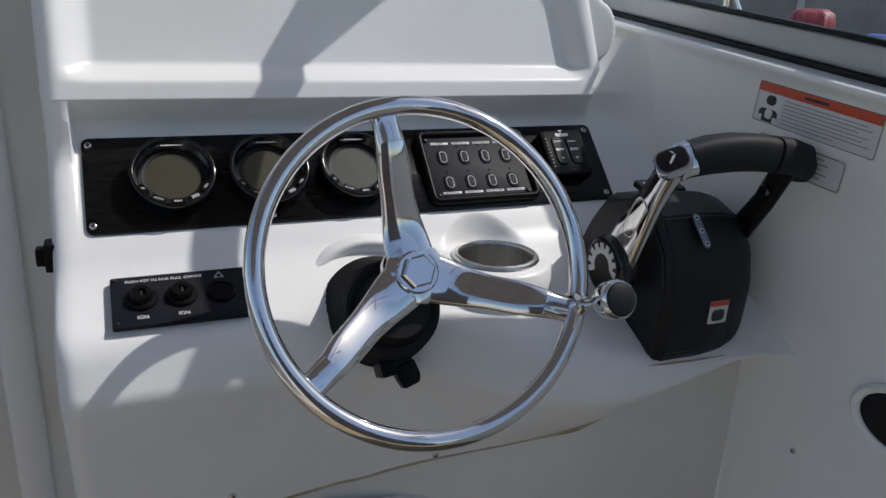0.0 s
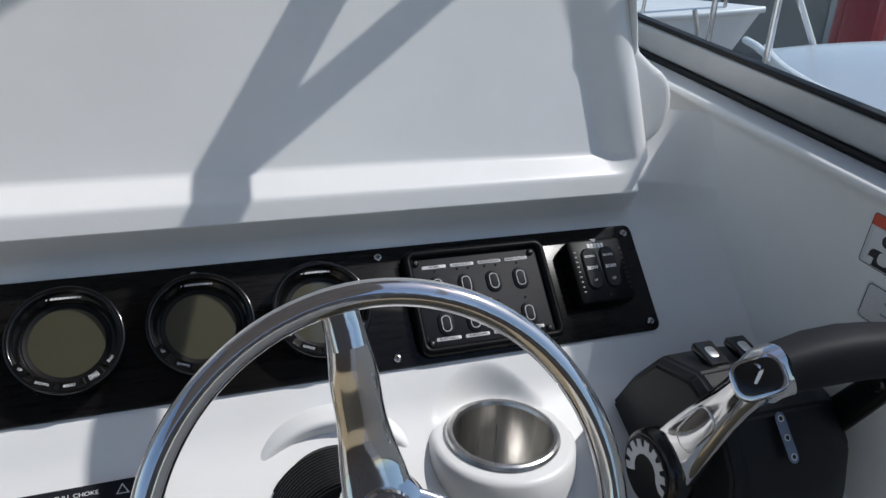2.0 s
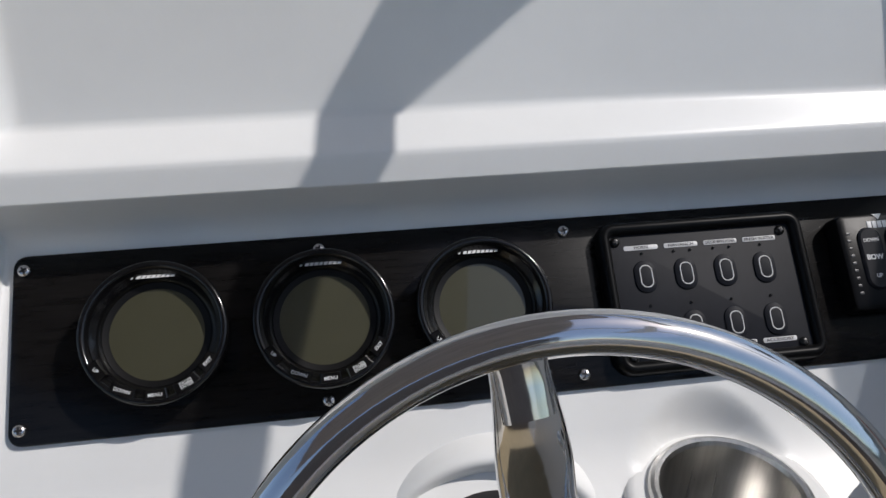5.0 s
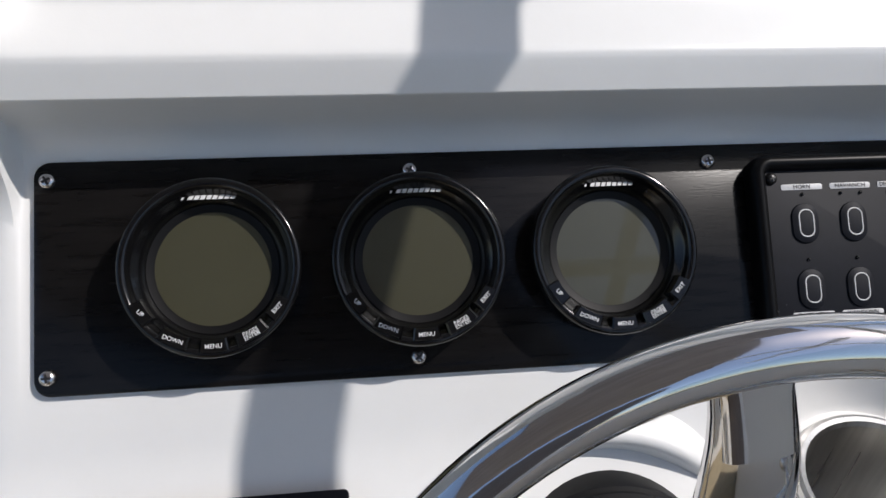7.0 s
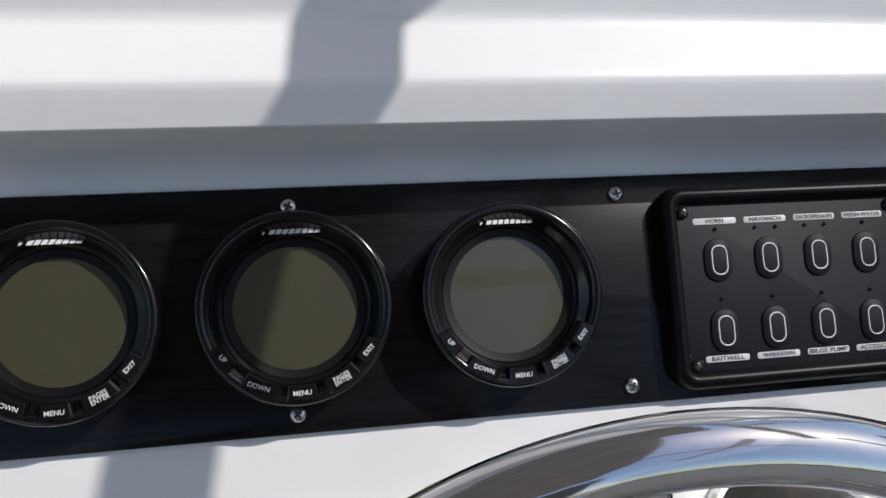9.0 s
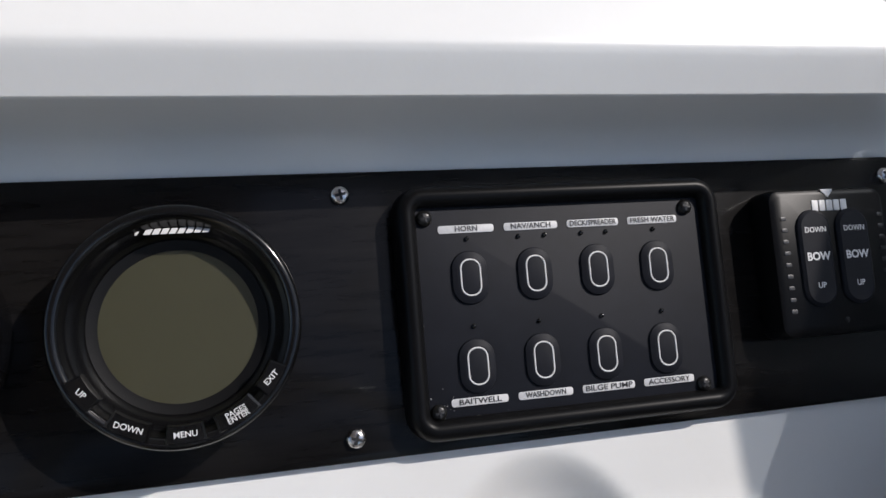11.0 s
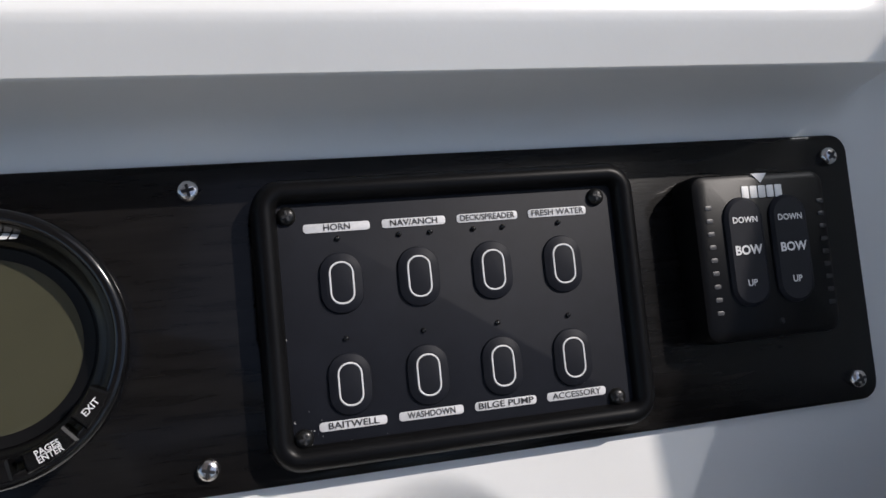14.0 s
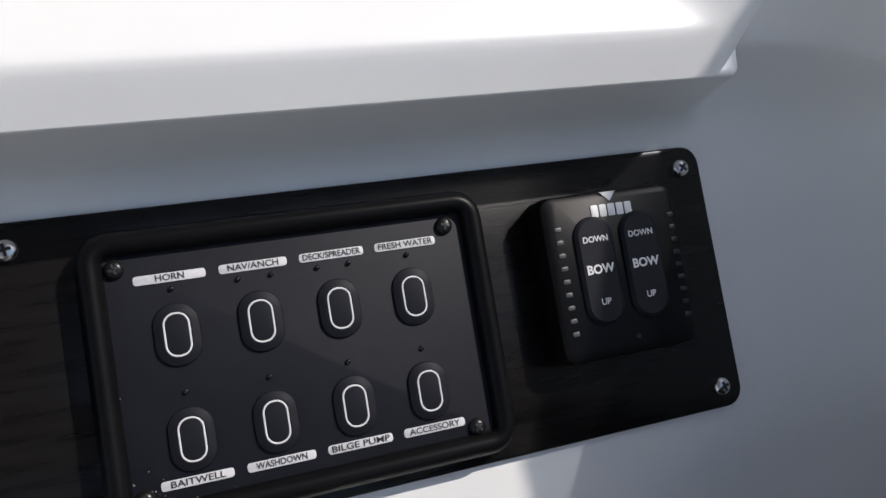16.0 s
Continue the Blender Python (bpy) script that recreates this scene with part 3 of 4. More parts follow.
for i, kx in enumerate((-0.0425, -0.0010, 0.0405)):
    k = part("key_switch", lathe([(0.0165, 0.006), (0.0165, 0.009), (0.0150, 0.0105), (0.0118, 0.0110), (0.0112, 0.0170), (0.0100, 0.0185), (0.0050, 0.0185), (0.0045, 0.0150), (0, 0.0150)] if i < 2 else [(0.0155, 0.006), (0.0150, 0.009), (0.0125, 0.0095), (0.0118, 0.0075), (0, 0.0078)], 40), BLACK, kp, "", T((kx, 0.001, 0)))
    if i < 2:
        part("key_slot", slab(0.002, 0.009, 0.001, 0.0005, 0.0002, 0.0150, 1), DARK_INK, k)
        words("IGN", 0.0068, INK, kp, T((kx, -0.0245, 0.0062)), bold=0.0001)
bm = bmesh.new()
a3 = [(0.0062 * math.cos(radians(90 + 120 * i)), 0.0062 * math.sin(radians(90 + 120 * i))) for i in range(3)]
lo = [bm.verts.new((x, y, 0.0062)) for x, y in a3]
inn = [bm.verts.new((x * 0.72, y * 0.72, 0.0062)) for x, y in a3]
for i in range(3):
    bm.faces.new((lo[i], lo[(i + 1) % 3], inn[(i + 1) % 3], inn[i]))
part("warning_triangle", bm, INK, kp, "", T((0.0405, 0.0255, 0)))
for px, py in ((-0.068, 0.031), (-0.068, -0.030), (0.068, -0.030)):
    screw(kp, px, py, 0.006, 0.0025, BLACK_SCREW, px * 40)

# ---- cup holder ----
cup = thing("cup_holder", "brushed stainless drop-in cup holder", "cup holder", T(CUP))
part("flange", lathe([(0.0478, -0.004), (0.0545, -0.006), (0.0560, -0.0035), (0.0545, -0.0005), (0.0520, 0.0006), (0.0490, 0.0), (0.0475, -0.0035)], 72, False), STEEL, cup, "rolled steel flange")
part("well", lathe([(0.0478, -0.003), (0.0470, -0.03), (0.0460, -0.082), (0.0440, -0.0875), (0.0, -0.0885)], 72, False), STEEL, cup, "brushed steel well")

part("cup_collar", lathe([(0.050, -0.0054), (0.0640, -0.0054), (0.0685, -0.0066), (0.0712, -0.0100), (0.0735, -0.030), (0.0760, -0.11)], 72, False), GELCOAT, dash, "round moulded cup collar", T(CUP), angle=60)

# ---- steering wheel ----
wheel = thing("steering_wheel", "polished stainless three-spoke steering wheel with a knob", "steering wheel", WM)
R = 0.1718
part("rim", sweep([(R * math.cos(2 * math.pi * i / 128), R * math.sin(2 * math.pi * i / 128), 0) for i in range(128)], (0.0105, 0.0105), closed=True, n=24), CHROME, wheel, "tubular stainless rim")
for k in range(3):
    a = radians(90.0 + 120 * k)
    pts, sec = [], []
    for i in range(15):
        t = i / 14
        r = 0.016 + t * (R - 0.010 - 0.016)
        z = -0.045 + 0.040 * smooth(0.15, 0.95, t)
        pts.append((r * math.cos(a), r * math.sin(a), z))
        w = 0.0270 - 0.0080 * smooth(0.0, 0.5, t) - 0.005 * smooth(0.6, 1.0, t)
        sec.append((w, 0.0066))
    sp = part("spoke", sweep(pts, sec, power=2.5, n=32), CHROME, wheel, angle=60)
    end = []
    for i in range(5):
        r = R - 0.036 + 0.030 * i / 4
        end.append((r * math.cos(a), r * math.sin(a), -0.005 + 0.002 * i / 4))
    part("weld_pad", sweep(end, [(0.0125, 0.0062)] * 4 + [(0.0140, 0.0070)], power=3.5, n=24), CHROME, sp)
part("hub", lathe([(0.036, -0.058), (0.036, -0.046), (0.033, -0.041), (0.026, -0.039)], 48), CHROME, wheel)
cap = part("hub_cap", lathe([(0.0235, -0.041), (0.0235, -0.0345), (0.0215, -0.0325), (0.0205, -0.0325), (0.0, -0.033)], 48), CHROME, wheel)
hexo = [(math.cos(radians(60 * i)), math.sin(radians(60 * i))) for i in range(6)]
part("hex_nut", stack(bmesh.new(), [([(0.0185 * x, 0.0185 * y) for x, y in hexo], -0.033), ([(0.0185 * x, 0.0185 * y) for x, y in hexo], -0.0265), ([(0.0160 * x, 0.0160 * y) for x, y in hexo], -0.0245)]), CHROME, cap, angle=20)
ribs = []
for i in range(15):
    z, r = -0.162 + 0.0056 * i, 0.0690 - 0.0011 * i
    ribs += [(r - 0.0022, z), (r + 0.0004, z + 0.0014), (r + 0.0004, z + 0.0036), (r - 0.0022, z + 0.0050)]
boot = part("column_boot", lathe([(0.068, -0.20)] + ribs + [(0.044, -0.080), (0.036, -0.066), (0.034, -0.055)], 56), RUBBER, wheel, "black ribbed column boot", T((-0.024, -0.030, 0)), angle=50)
part("tilt_bracket", block(-0.052, -0.014, -0.102, -0.083, -0.135, -0.095, 0.003), BLACK, wheel, "black tilt bracket")
part("tilt_lever", prism([(-0.035, -0.094), (-0.013, -0.090), (-0.010, -0.108), (-0.013, -0.117), (-0.032, -0.120), (-0.037, -0.106)], "z", -0.112, -0.092, 0.003), BLACK, wheel, "black tilt lever")
# spinner knob
kc = WM.inverted() @ Vector((0.136, 0.53, 1.069))
ka = math.atan2(kc.y, kc.x)
base = Vector((R * math.cos(ka), R * math.sin(ka), 0.0))
part("knob_clamp", sweep([base + Vector((0, 0, -0.012)), base + Vector((0, 0, 0.010)), base + Vector((0, 0, 0.02))], [(0.010, 0.014), (0.011, 0.0135), (0.007, 0.007)], up=(0, 1, 0)), CHROME, wheel)
kdir = (kc - base).normalized()
KQ = kdir.to_track_quat("Z", "Y").to_matrix().to_4x4()
KQ.translation = base
L = (kc - base).length
knob = part("spinner_knob", lathe([(0.0065, 0.008), (0.0062, L * 0.5), (0.0085, L * 0.6), (0.0155, L * 0.72), (0.0195, L * 0.88), (0.0205, L + 0.002), (0.0198, L + 0.008), (0.0178, L + 0.0108)], 40), CHROME, wheel, "chrome spinner knob", KQ)
part("knob_face", lathe([(0.0176, L + 0.0105), (0.016, L + 0.0125), (0.010, L + 0.0142), (0, L + 0.0148)], 36), GREY_PLASTIC, knob, "dark cap")

# ---- throttle control ----
ctl = thing("throttle_control", "black binnacle throttle control with chrome lever", "throttle")
poly = [(0.800, 1.030), (0.775, 1.075), (0.742, 1.116), (0.690, 1.128), (0.640, 1.112), (0.612, 1.075), (0.600, 1.020), (0.605, 0.950), (0.618, 0.930), (0.700, 0.975)]
bm = bmesh.new()
secs = [(0.262, 0.93), (0.272, 1.0), (0.330, 1.01), (0.365, 0.98), (0.392, 0.90), (0.408, 0.76)]
rings = []
for x, s in secs:
    cy, cz = 0.690, 1.03
    rings.append([bm.verts.new((x, cy + (y - cy) * s, cz + (z - cz) * s)) for y, z in poly])
n = len(poly)
bm.faces.new(rings[0])
bm.faces.new(rings[-1][::-1])
for a, b in zip(rings, rings[1:]):
    for i in range(n):
        bm.faces.new((a[i], a[(i + 1) % n], b[(i + 1) % n], b[i]))
bmesh.ops.recalc_face_normals(bm, faces=bm.faces)
bmesh.ops.bevel(bm, geom=bm.edges, offset=0.003, segments=2, affect="EDGES")
part("binnacle", bm, GREY_PLASTIC, ctl, "charcoal plastic housing", angle=25)
for dx in (0.0, 0.038):
    r = part("rocker_switch", block(-0.011, 0.011, -0.016, 0.016, 0, 0.009, 0.003), BLACK_GLOSS, ctl, "", pose(0.302 + dx, 0.714, 1.1235, 12, 0, 0))
    bar(0.010, 0.014, STEEL, r, T((0, 0, 0.0092)), "rocker_mark")
# left lever
PIV = Vector((0.240, 0.672, 1.046))
GR = Vector((0.240, 0.598, 1.183))
pts = [PIV.lerp(GR, t) + Vector((-0.004 * math.sin(math.pi * t), 0, 0)) for t in (0, 0.15, 0.3, 0.5, 0.7, 0.85, 1.0)]
lev = part("lever", sweep(pts, [(0.010, 0.027), (0.011, 0.028), (0.011, 0.0255), (0.010, 0.0215), (0.010, 0.0175), (0.011, 0.016), (0.012, 0.016)], up=(0, 1, 0.5), power=2.8), CHROME, ctl, "chrome lever arm")
rm = Matrix(((0, 0, -1), (-0.475, 0.88, 0), (0.88, 0.475, 0))).to_4x4()
rm.translation = PIV.lerp(GR, 0.52) + Vector((-0.0130, 0, 0))
part("lever_groove", rim(0.056, 0.024, 0.011, 0.0032, -0.002, 0.0014), CHROME, lev, "raised edge round the lever's groove", rm)
DM = T(PIV + Vector((-0.012, 0, 0))) @ Matrix.Rotation(radians(-90), 4, "Y") @ Matrix.Scale(1.18, 4)
disc = part("pivot_disc", lathe([(0.031, -0.012), (0.032, 0.002), (0.030, 0.006), (0.0275, 0.0075), (0, 0.0078)], 40), BLACK_GLOSS, lev, "black pivot boss", DM)
part("disc_face", lathe([(0.0272, 0.0078), (0.0265, 0.0086), (0, 0.0086)], 40), BLACK, lev, "black disc face", DM)
gear = []
for i in range(9):
    a = radians(265 + 26 * i)
    for r, da in ((0.019, -9), (0.0245, -7), (0.0245, 7), (0.019, 9)):
        gear.append((r * math.cos(a + radians(da)), r * math.sin(a + radians(da))))
gear += [(0.0135 * math.cos(radians(482 - 26 * i)), 0.0135 * math.sin(radians(482 - 26 * i))) for i in range(9)]
part("gear_mark", prism(gear, "z", 0.0086, 0.0090), LABEL_WHITE, lev, "pale gear mark", DM)
# grips
hub_l = part("button_housing", sweep([GR + Vector((-0.002, -0.002, 0.001)), GR + Vector((0.007, 0.0, 0.005)), GR + Vector((0.018, 0.0, 0.008))], [(0.0135, 0.0185), (0.0150, 0.020), (0.0165, 0.0205)], up=(0, 0.5, 1), power=3.5, n=28), CHROME, ctl, "chrome switch housing")
bmx = look(GR + Vector((-0.006, -0.007, 0.009)), GR + Vector((0.055, 0.045, -0.050))) @ Matrix.Rotation(radians(34), 4, "Z")
part("switch_plate", slab(0.039, 0.031, 0.012, 0.011, 0.002, -0.009), CHROME, hub_l, "chrome switch surround", bmx)
part("thumb_switch", slab(0.0335, 0.0250, 0.003, 0.0095, 0.0015, 0.0028), BLACK_GLOSS, hub_l, "black thumb switch", bmx)
part("switch_mark", prism([(-0.005, -0.004), (-0.003, -0.005), (0.003, 0.001), (0.005, 0.004), (0.001, 0.003)], "z", 0.0058, 0.0061), INK, hub_l, "", bmx)
gp = [GR + Vector(v) for v in ((0.018, 0.0, 0.008), (0.045, -0.002, 0.013), (0.075, -0.004, 0.015), (0.105, -0.006, 0.014), (0.128, -0.006, 0.011))]
part("grip", sweep(gp, [(0.0165, 0.019), (0.0185, 0.0205), (0.019, 0.021), (0.0185, 0.0205), (0.018, 0.020)], up=(0, 0, 1), power=3.1, n=32), GRIP, ctl, "charcoal moulded grip")
gq = [GR + Vector(v) for v in ((0.131, -0.006, 0.011), (0.155, -0.005, 0.008), (0.178, 0.0, 0.002), (0.192, 0.006, -0.010), (0.196, 0.012, -0.022))]
part("second_grip", sweep(gq, [(0.019, 0.0205), (0.0195, 0.021), (0.0195, 0.020), (0.018, 0.016), (0.014, 0.010)], up=(0, 0, 1), power=3.1, n=32), GRIP, ctl, "charcoal moulded grip")
part("second_arm", sweep([GR + Vector((0.170, 0.004, -0.004)), Vector((0.405, 0.622, 1.130)), Vector((0.398, 0.650, 1.080)), Vector((0.394, 0.672, 1.046))], [(0.008, 0.015), (0.008, 0.014), (0.008, 0.016), (0.009, 0.020)], up=(0, 1, 0.5), power=3), BLACK, ctl, "black lever arm")
part("arm_bolt", lathe([(0.0085, 0), (0.0085, 0.003), (0.0070, 0.0045), (0.0045, 0.0045), (0.0040, 0.0030), (0, 0.0030)], 24), BLACK_GLOSS, ctl, "black arm bolt", T((0.399, 0.6160, 1.143)) @ Matrix.Rotation(radians(-90), 4, "Y") @ T((0, 0, 0.002)))
part("grip_collar", sweep([GR + Vector((0.1265, -0.006, 0.0112)), GR + Vector((0.1295, -0.006, 0.0110)), GR + Vector((0.1325, -0.006, 0.0107))], (0.0165, 0.0185), power=3.1, n=32), BLACK, ctl)
# marks on the housing
tag = bar(0.010, 0.044, BLUE_INK, ctl, T((0.316, 0.6215, 1.0985)) @ Matrix.Rotation(radians(52), 4, "X") @ Matrix.Rotation(radians(6), 4, "Z"), "neutral_tag", 0.001, 0.0048)
for dy in (-0.0165, 0.0, 0.0165):
    part("tag_ring", rim(0.0062, 0.0062, 0.0030, 0.0011, 0.0009, 0.0014), INK, tag, "", T((0, dy, 0)))
    part("tag_dot", slab(0.0036, 0.0036, 0.0004, 0.0017, 0.0001, 0.0009, 4), DARK_INK, tag, "", T((0, dy, 0)))
SM = T((0.341, 0.5995, 1.001)) @ Matrix.Rotation(radians(92), 4, "X")
st = part("caution_sticker", slab(0.028, 0.030, 0.0006, 0.002, 0.0002), LABEL_WHITE, ctl, "small caution sticker", SM)
part("sticker_band", slab(0.028, 0.007, 0.0003, 0.001, 0.0001, 0.0006), RED, st, "", T((0, 0.0115, 0)))
part("sticker_mark", slab(0.019, 0.015, 0.0003, 0.005, 0.0001, 0.0006), DARK_INK, st, "", T((0, -0.004, 0)))

# ---- warning stickers on the side ----
def wall_m(y, z, tilt):
    return T((0.4480, y, z)) @ Matrix.Rotation(radians(-90), 4, "Z") @ Matrix.Rotation(radians(90), 4, "X") @ Matrix.Rotation(radians(tilt), 4, "Z")
ws = thing("warning_sticker", "white warning sticker with an orange band", "sticker", wall_m(0.613, 1.2305, -5.0))
part("sheet", slab(0.184, 0.050, 0.0006, 0.003, 0.0002), LABEL_WHITE, ws)
part("border", rim(0.1835, 0.0495, 0.003, 0.0007, 0.0006, 0.0009), DARK_INK, ws)
part("band", slab(0.182, 0.011, 0.0002, 0.001, 0.0001, 0.0007), RED, ws, "orange-red band", T((0, 0.0185, 0)))
part("pictogram_field", slab(0.036, 0.034, 0.0002, 0.001, 0.0001, 0.0007), INK, ws, "", T((-0.069, -0.006, 0)))
part("pictogram", slab(0.031, 0.016, 0.0002, 0.006, 0.0001, 0.0009), DARK_INK, ws, "", T((-0.068, -0.015, 0)))
part("pictogram", slab(0.016, 0.012, 0.0002, 0.0055, 0.0001, 0.0009), DARK_INK, ws, "", T((-0.067, 0.004, 0)))
for i in range(7):
    w = (0.120, 0.128, 0.110, 0.125, 0.118, 0.128, 0.08)[i]
    bar(w, 0.0014, GREY_INK, ws, T((-0.046 + w / 2, 0.008 - 0.0045 * i, 0.0007)), t=0.0002)
part("pictogram_centre", slab(0.012, 0.012, 0.0002, 0.0045, 0.0001, 0.0011), INK, ws, "", T((-0.067, -0.013, 0)))
for px, py in ((-0.080, -0.019), (-0.056, -0.019)):
    part("pictogram_corner", slab(0.006, 0.007, 0.0002, 0.001, 0.0001, 0.0011), INK, ws, "", T((px, py, 0)))
bar(0.036, 0.0035, DARK_INK, ws, T((0.0, 0.0185, 0.0010)), t=0.0002)
cs = thing("capacity_sticker", "white compliance sticker with a black outline", "sticker", wall_m(0.6235, 1.1755, -5.0))
part("sheet", slab(0.136, 0.039, 0.0005, 0.004, 0.0002), LABEL_WHITE, cs)
part("border", rim(0.133, 0.036, 0.005, 0.0009, 0.0005, 0.0008), DARK_INK, cs)
for i in range(5):
    bar(0.090 if i % 2 else 0.075, 0.0020, GREY_INK, cs, T((0.0, 0.012 - 0.0056 * i, 0.0006)), t=0.0002)

# ---- small fittings ----
latch = thing("door_latch", "small black latch on the bulkhead edge", "latch")
part("latch_body", block(-0.394, -0.376, 0.850, 0.880, 1.034, 1.066, 0.003), BLACK, latch)
part("latch_tongue", block(-0.403, -0.392, 0.856, 0.874, 1.040, 1.060, 0.003), BLACK, latch)
hole_fit = thing("side_pocket", "dark oval pocket with a moulded lip in the side", "pocket", T((0.4465, 0.418, 0.930)) @ Matrix.Rotation(radians(-90), 4, "Y") @ Matrix.Diagonal((0.66, 1.06, 1, 1)))
part("lip", lathe([(0.060, -0.004), (0.060, 0.002), (0.055, 0.007), (0.048, 0.005), (0.045, -0.002)], 48, False), GELCOAT, hole_fit)
# no real depth: a flat black disc stands in for the shade inside the pocket
part("pocket_shade", lathe([(0.0, 0.0025), (0.049, 0.0025)], 48, False), RUBBER, hole_fit)


def wall_screw(x, y, z):
    s = thing("panel_screw", "small steel screw in the console panel", "screw", T((x, y, z)) @ Matrix.Rotation(radians(90), 4, "X"), "panel screws")
    screw(s, 0, 0, 0, 0.0042, SCREW, x * 30)

# ---- outside ----
GRAVEL = material("yard_gravel", (0.30, 0.285, 0.26), 0.9, vary=0.45, scale=3, bump=0.6, bump_scale=30)
HULL = material("far_white_hull", (0.84, 0.85, 0.84), 0.35, vary=0.06, scale=2, coat=0.2)
HULL_BLUE = material("pale_blue_deck", (0.62, 0.66, 0.70), 0.25, vary=0.05, scale=3, coat=0.4)
BRICKISH = material("dark_shed_wall", (0.30, 0.285, 0.27), 0.8, vary=0.3, scale=1.2)
REDPAINT = material("red_paint", (0.35, 0.035, 0.045), 0.5, vary=0.2, scale=4)
BLUEPAINT = material("blue_paint", (0.03, 0.08, 0.32), 0.5, vary=0.2, scale=4)
bm = bmesh.new()
bmesh.ops.create_grid(bm, x_segments=60, y_segments=60, size=400)
solo("ground", bm, GRAVEL, "grey gravel boatyard ground", "ground", T((0, 0, -1.6)), kind="structure")
shed = thing("boat_shed", "dark low shed wall across the yard", "building", T((16, 19, -1.6)) @ Matrix.Rotation(radians(-42), 4, "Z"))
part("wall", block(-14, 14, 0, 0.3, 0, 4.2), BRICKISH, shed)
part("roof", prism([(-0.6, 4.2), (6, 5.6), (6, 5.75), (-0.6, 4.35)], "x", -14.4, 14.4), ALU, shed)
for i in range(9):
    part("wall_post", block(-13 + 3.1 * i, -12.8 + 3.1 * i, -0.12, 0.0, 0, 4.2), ALU, shed)


def hull(bow_len, beam, depth, mat, deckmat, thing_ob, flare=0.35, rise=0.06, full=2.6, camber=0.16):
    """A pointed bow: deck and topsides, bow towards +x, deck edge at z 0."""
    st = []
    for i in range(25):
        t = i / 24
        half = beam / 2 * (1 - t ** full) + 0.015
        st.append((bow_len * t, half, rise * t * t * bow_len))
    rows = []
    for x, hw, z in st:
        rows.append([Vector((x - depth * 0.5 * (x / bow_len) ** 3 * (1 - k / 6), hw * (1 - flare * (1 - k / 6) ** 1.5), z - depth * (1 - k / 6))) for k in range(7)])
    bm = grid(rows)
    bm2 = grid([[Vector((p.x, -p.y, p.z)) for p in r] for r in rows])
    part("topside", bm, mat, thing_ob)
    part("topside", bm2, mat, thing_ob)
    rows = [[Vector((x, hw * s, z + camber * beam / 2 * (1 - s * s) * min(1, hw))) for s in [k / 8 - 1 for k in range(17)]] for x, hw, z in st]
    part("foredeck", grid(rows), deckmat, thing_ob)
    return st


# near neighbour with a pale deck
nb = thing("neighbour_boat", "pale blue-white foredeck of the neighbouring boat", "boat", T((3.067, 0.401, 1.02)) @ Matrix.Rotation(radians(106), 4, "Z"))
st = hull(2.6, 2.3, 1.3, HULL, HULL_BLUE, nb, rise=0.01, full=3.2, camber=0.18)
part("toe_rail", sweep([(x, hw - 0.01, z + 0.012) for x, hw, z in st], (0.016, 0.014), n=10), HULL, nb, "white toe rail")
bm = bmesh.new()
low = [bm.verts.new((2.045 - 0.95 * k, 0.315 + 0.30 * k, 0.100 + 0.045 * k)) for k in (0, 0.5, 1)]
high = [bm.verts.new((2.030 - 1.05 * k, 0.300 + 0.12 * k, 0.110 + 0.34 * k)) for k in (0, 0.5, 1)]
for i in range(2):
    bm.faces.new((low[i], low[i + 1], high[i + 1], high[i]))
bmesh.ops.solidify(bm, geom=bm.faces, thickness=0.012)
part("windscreen", bm, BLACK_GLOSS, nb, "dark tinted wraparound windscreen")
part("bow_roller", sweep([(2.50, 0.16, 0.03), (2.62, 0.06, 0.045), (2.72, -0.02, 0.05)], (0.018, 0.016), n=12), HULL, nb, "white bow roller")
# far white boat
fb = thing("far_boat", "white boat with bow rail and dark lettering bars", "boat", T((1.87, 8.63, 0.66)) @ Matrix.Rotation(radians(-37.5), 4, "Z"))
st2 = hull(4.2, 2.4, 2.25, HULL, HULL, fb)
part("cabin", block(-0.5, 1.6, -0.8, 0.8, 0.05, 0.75, 0.15), HULL, fb)
for k in range(3):
    part("cabin_window", slab(0.42, 0.22, 0.02, 0.06, 0.006), BLACK_GLOSS, fb, "dark cabin window", pose(-0.15 + 0.55 * k, -0.79, 0.45, 90, 0, 0))
part("rub_rail", sweep([(x, -hw - 0.01, z - 0.02) for x, hw, z in st2], (0.03, 0.03)), HULL, fb)
for k in range(3):
    bar(0.22, 0.10, GREY_PLASTIC, fb, pose(2.3 + 0.32 * k, -1.04 + 0.09 * k, -0.12, 75, 0, 14), "lettering_bar", 0.004, 0.02)


def stanchion_set(parent, pts, h, r):
    for p in pts:
        part("stanchion", sweep([(p[0], p[1], p[2]), (p[0] + 0.01, p[1], p[2] + h / 2), (p[0] + 0.03, p[1], p[2] + h)], (r, r), up=(0, 1, 0), n=10), CHROME, parent)
    part("rail", sweep([(p[0] + 0.03, p[1], p[2] + h) for p in pts], (r, r), n=10), CHROME, parent)


stanchion_set(fb, [(x, -hw + 0.08, z) for x, hw, z in st2[2::4]], 0.55, 0.018)
rails = thing("pulpit_rail", "polished bow rail of the neighbouring boat", "rail")
def rod(a, b, r=0.011):
    part("rail_tube", sweep([a, Vector(a).lerp(Vector(b), 0.5), b], (r, r), up=(0.3, 1, 0), n=12), CHROME, rails)

rod((2.02, 2.54, 0.99), (2.02, 2.545, 2.1), 0.013)
rod((2.68, 3.69, 0.30), (2.69, 3.70, 2.3), 0.016)
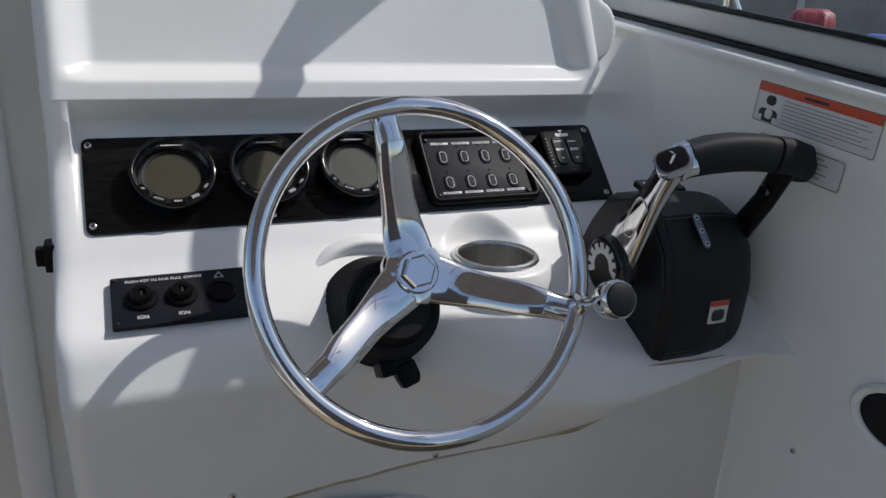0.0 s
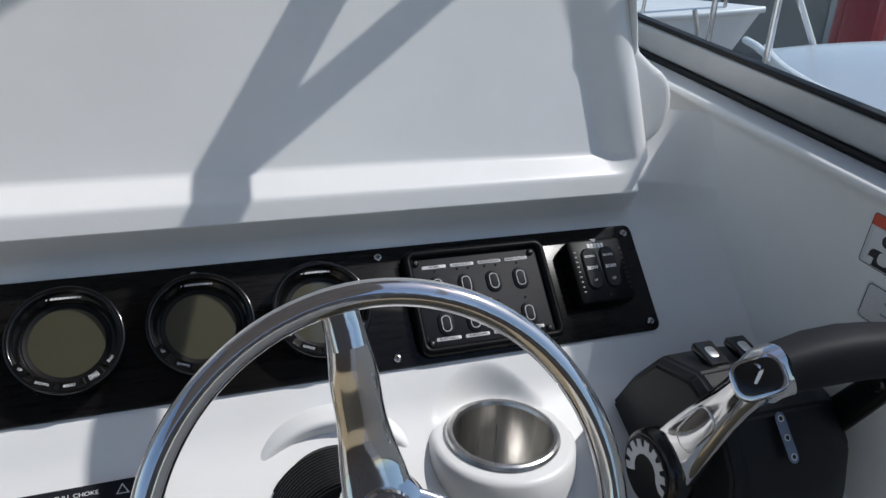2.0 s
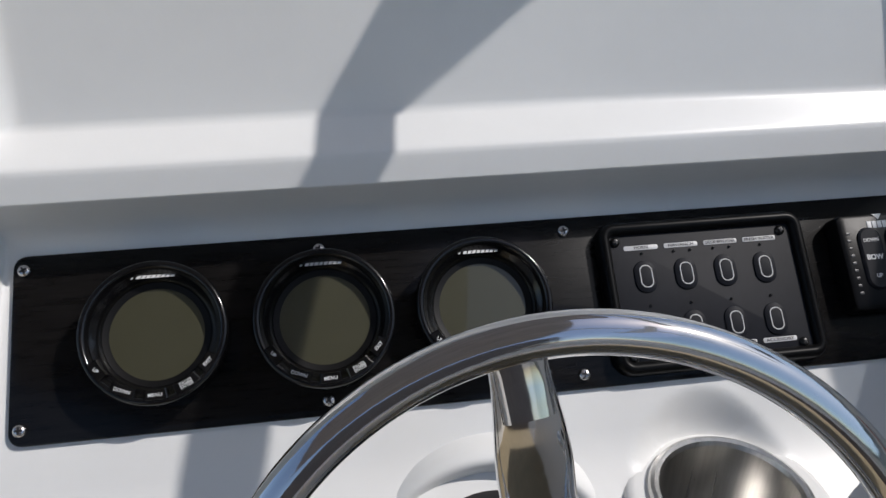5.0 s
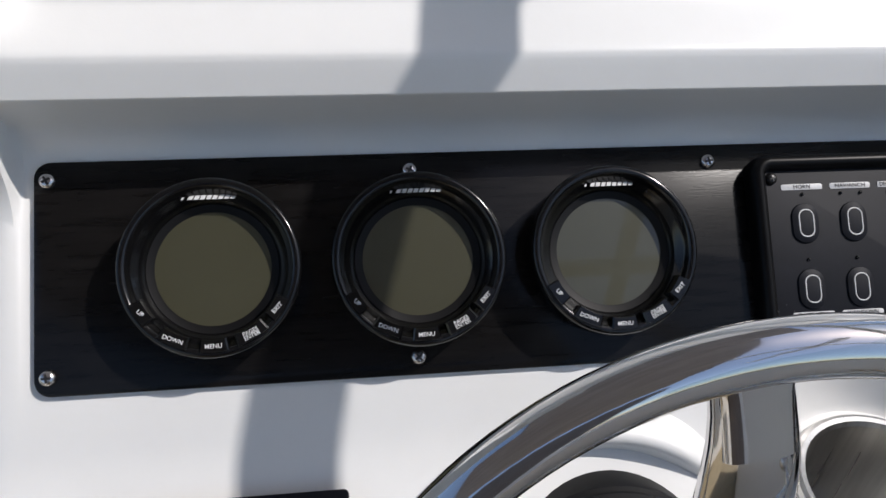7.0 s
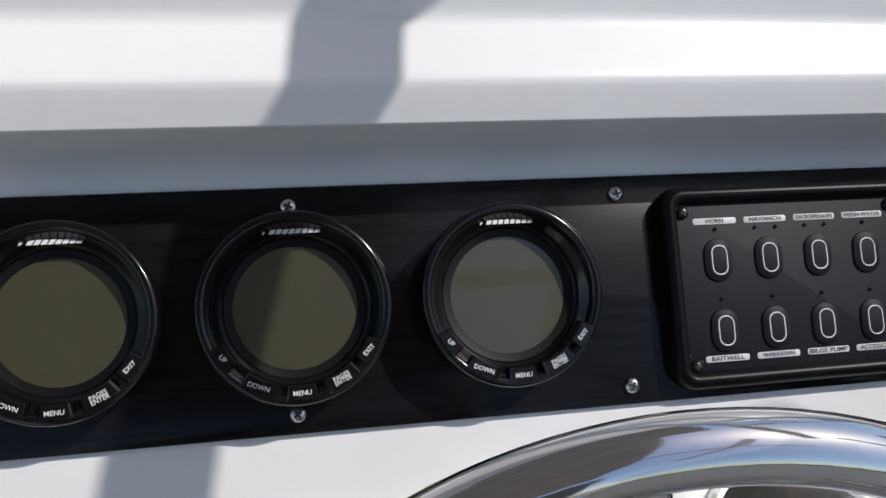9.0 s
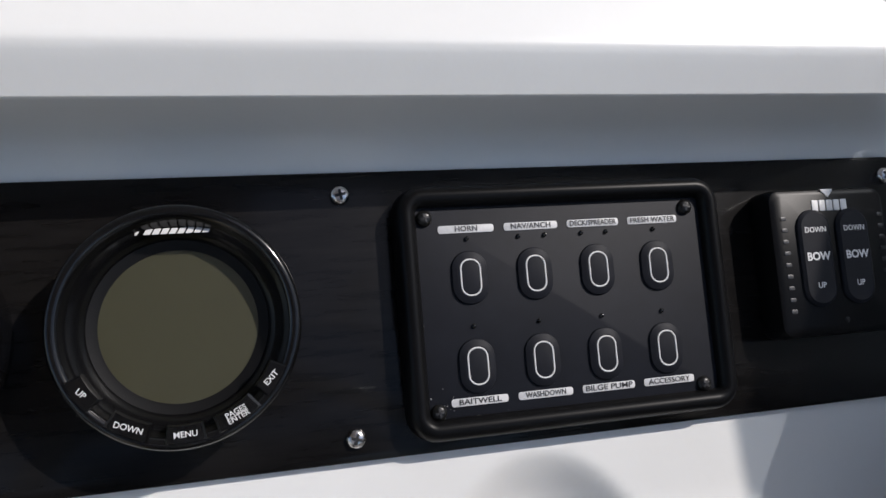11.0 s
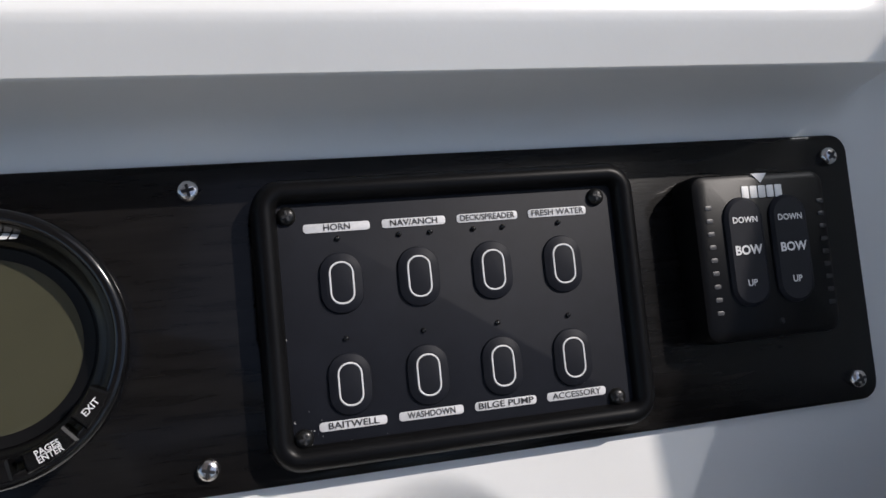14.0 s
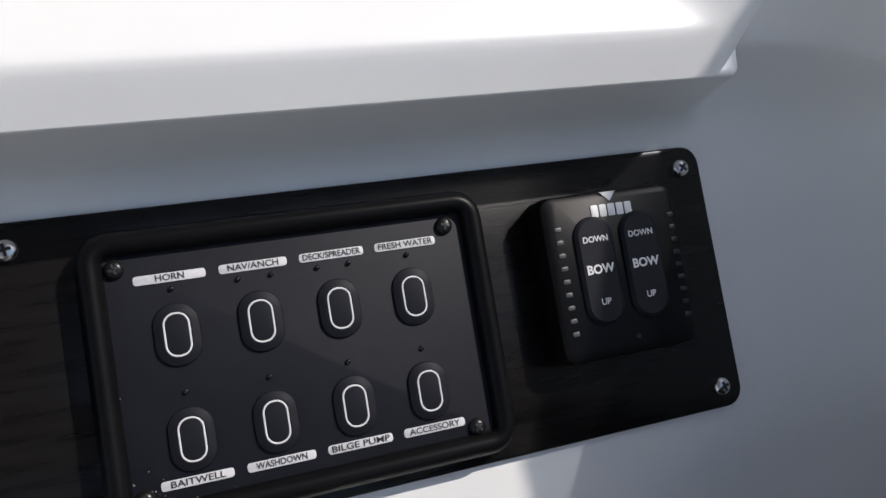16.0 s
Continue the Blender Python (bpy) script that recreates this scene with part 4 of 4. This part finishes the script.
rod((2.49, 2.745, 1.03), (2.08, 2.745, 1.60), 0.013)
rod((2.08, 2.745, 1.60), (2.02, 2.545, 1.62), 0.012)
rod((2.25, 3.02, 0.60), (2.00, 2.98, 1.20), 0.010)


def cover(name, label, mat, x, y, w, top, turn):
    """A tall tarpaulin hanging in folds over something, down to the ground."""
    ob = thing(name, label, "tarpaulin", T((x, y, -1.6)) @ Matrix.Rotation(radians(turn), 4, "Z"))
    layers = []
    for z, k in ((0, 1.25), (top * 0.3, 1.12), (top * 0.7, 1.02), (top - 0.12, 0.96), (top - 0.03, 0.86), (top, 0.55)):
        ring = []
        for i in range(48):
            a = 2 * math.pi * i / 48
            fold = 1 + 0.05 * math.sin(9 * a + 2) * (1 - 0.6 * z / top) + 0.03 * math.sin(17 * a)
            ring.append((w * k * fold * math.copysign(abs(math.cos(a)) ** 0.6, math.cos(a)), 0.7 * w * k * fold * math.copysign(abs(math.sin(a)) ** 0.6, math.sin(a))))
        layers.append((ring, z))
    part("cloth", stack(bmesh.new(), layers), mat, ob, angle=60)


cover("red_tarpaulin", "red tarpaulin draped over gear across the yard", REDPAINT, 4.22, 4.12, 0.23, 2.93, 45)
cover("blue_tarpaulin", "blue tarpaulin draped beside the red one", BLUEPAINT, 4.66, 3.86, 0.28, 2.78, 40)

# ---- panel screws, seam, stains ----
for x, y, z in ((0.0351, 0.7266, 0.7852), (-0.2156, 0.7584, 0.7616)):
    wall_screw(x, y, z)
seam = solo("sealant_seam", sweep([(-0.38 + 0.02 * i, front_edge(-0.38 + 0.02 * i) + 0.046, bottom_edge(-0.38 + 0.02 * i) + 0.001) for i in range(42)], [(0.0025 + 0.003 * math.exp(-((-0.58 + 0.02 * i) / 0.03) ** 2), 0.003 + 0.004 * math.exp(-((-0.58 + 0.02 * i) / 0.03) ** 2)) for i in range(42)]), SEAL, "yellowed sealant seam under the dash", "seam", kind="structure")
side_screw = thing("panel_screw", "small steel screw in the side panel", "screw", T((0.4530, 0.5465, 0.817)) @ Matrix.Rotation(radians(-90), 4, "Y"), "panel screws")
screw(side_screw, 0, 0, 0, 0.0042, SCREW, 0.4)
solo("rust_streak", sweep([(0.258, 0.6100, 0.9366), (0.285, 0.6083, 0.9361), (0.312, 0.6065, 0.9360), (0.340, 0.6050, 0.9365), (0.368, 0.6034, 0.9374)], [(0.0008, 0.0006), (0.0018, 0.0012), (0.0016, 0.0012), (0.0019, 0.0012), (0.0007, 0.0006)]), RUST, "thin reddish rust streak below the throttle", "stain", kind="structure")
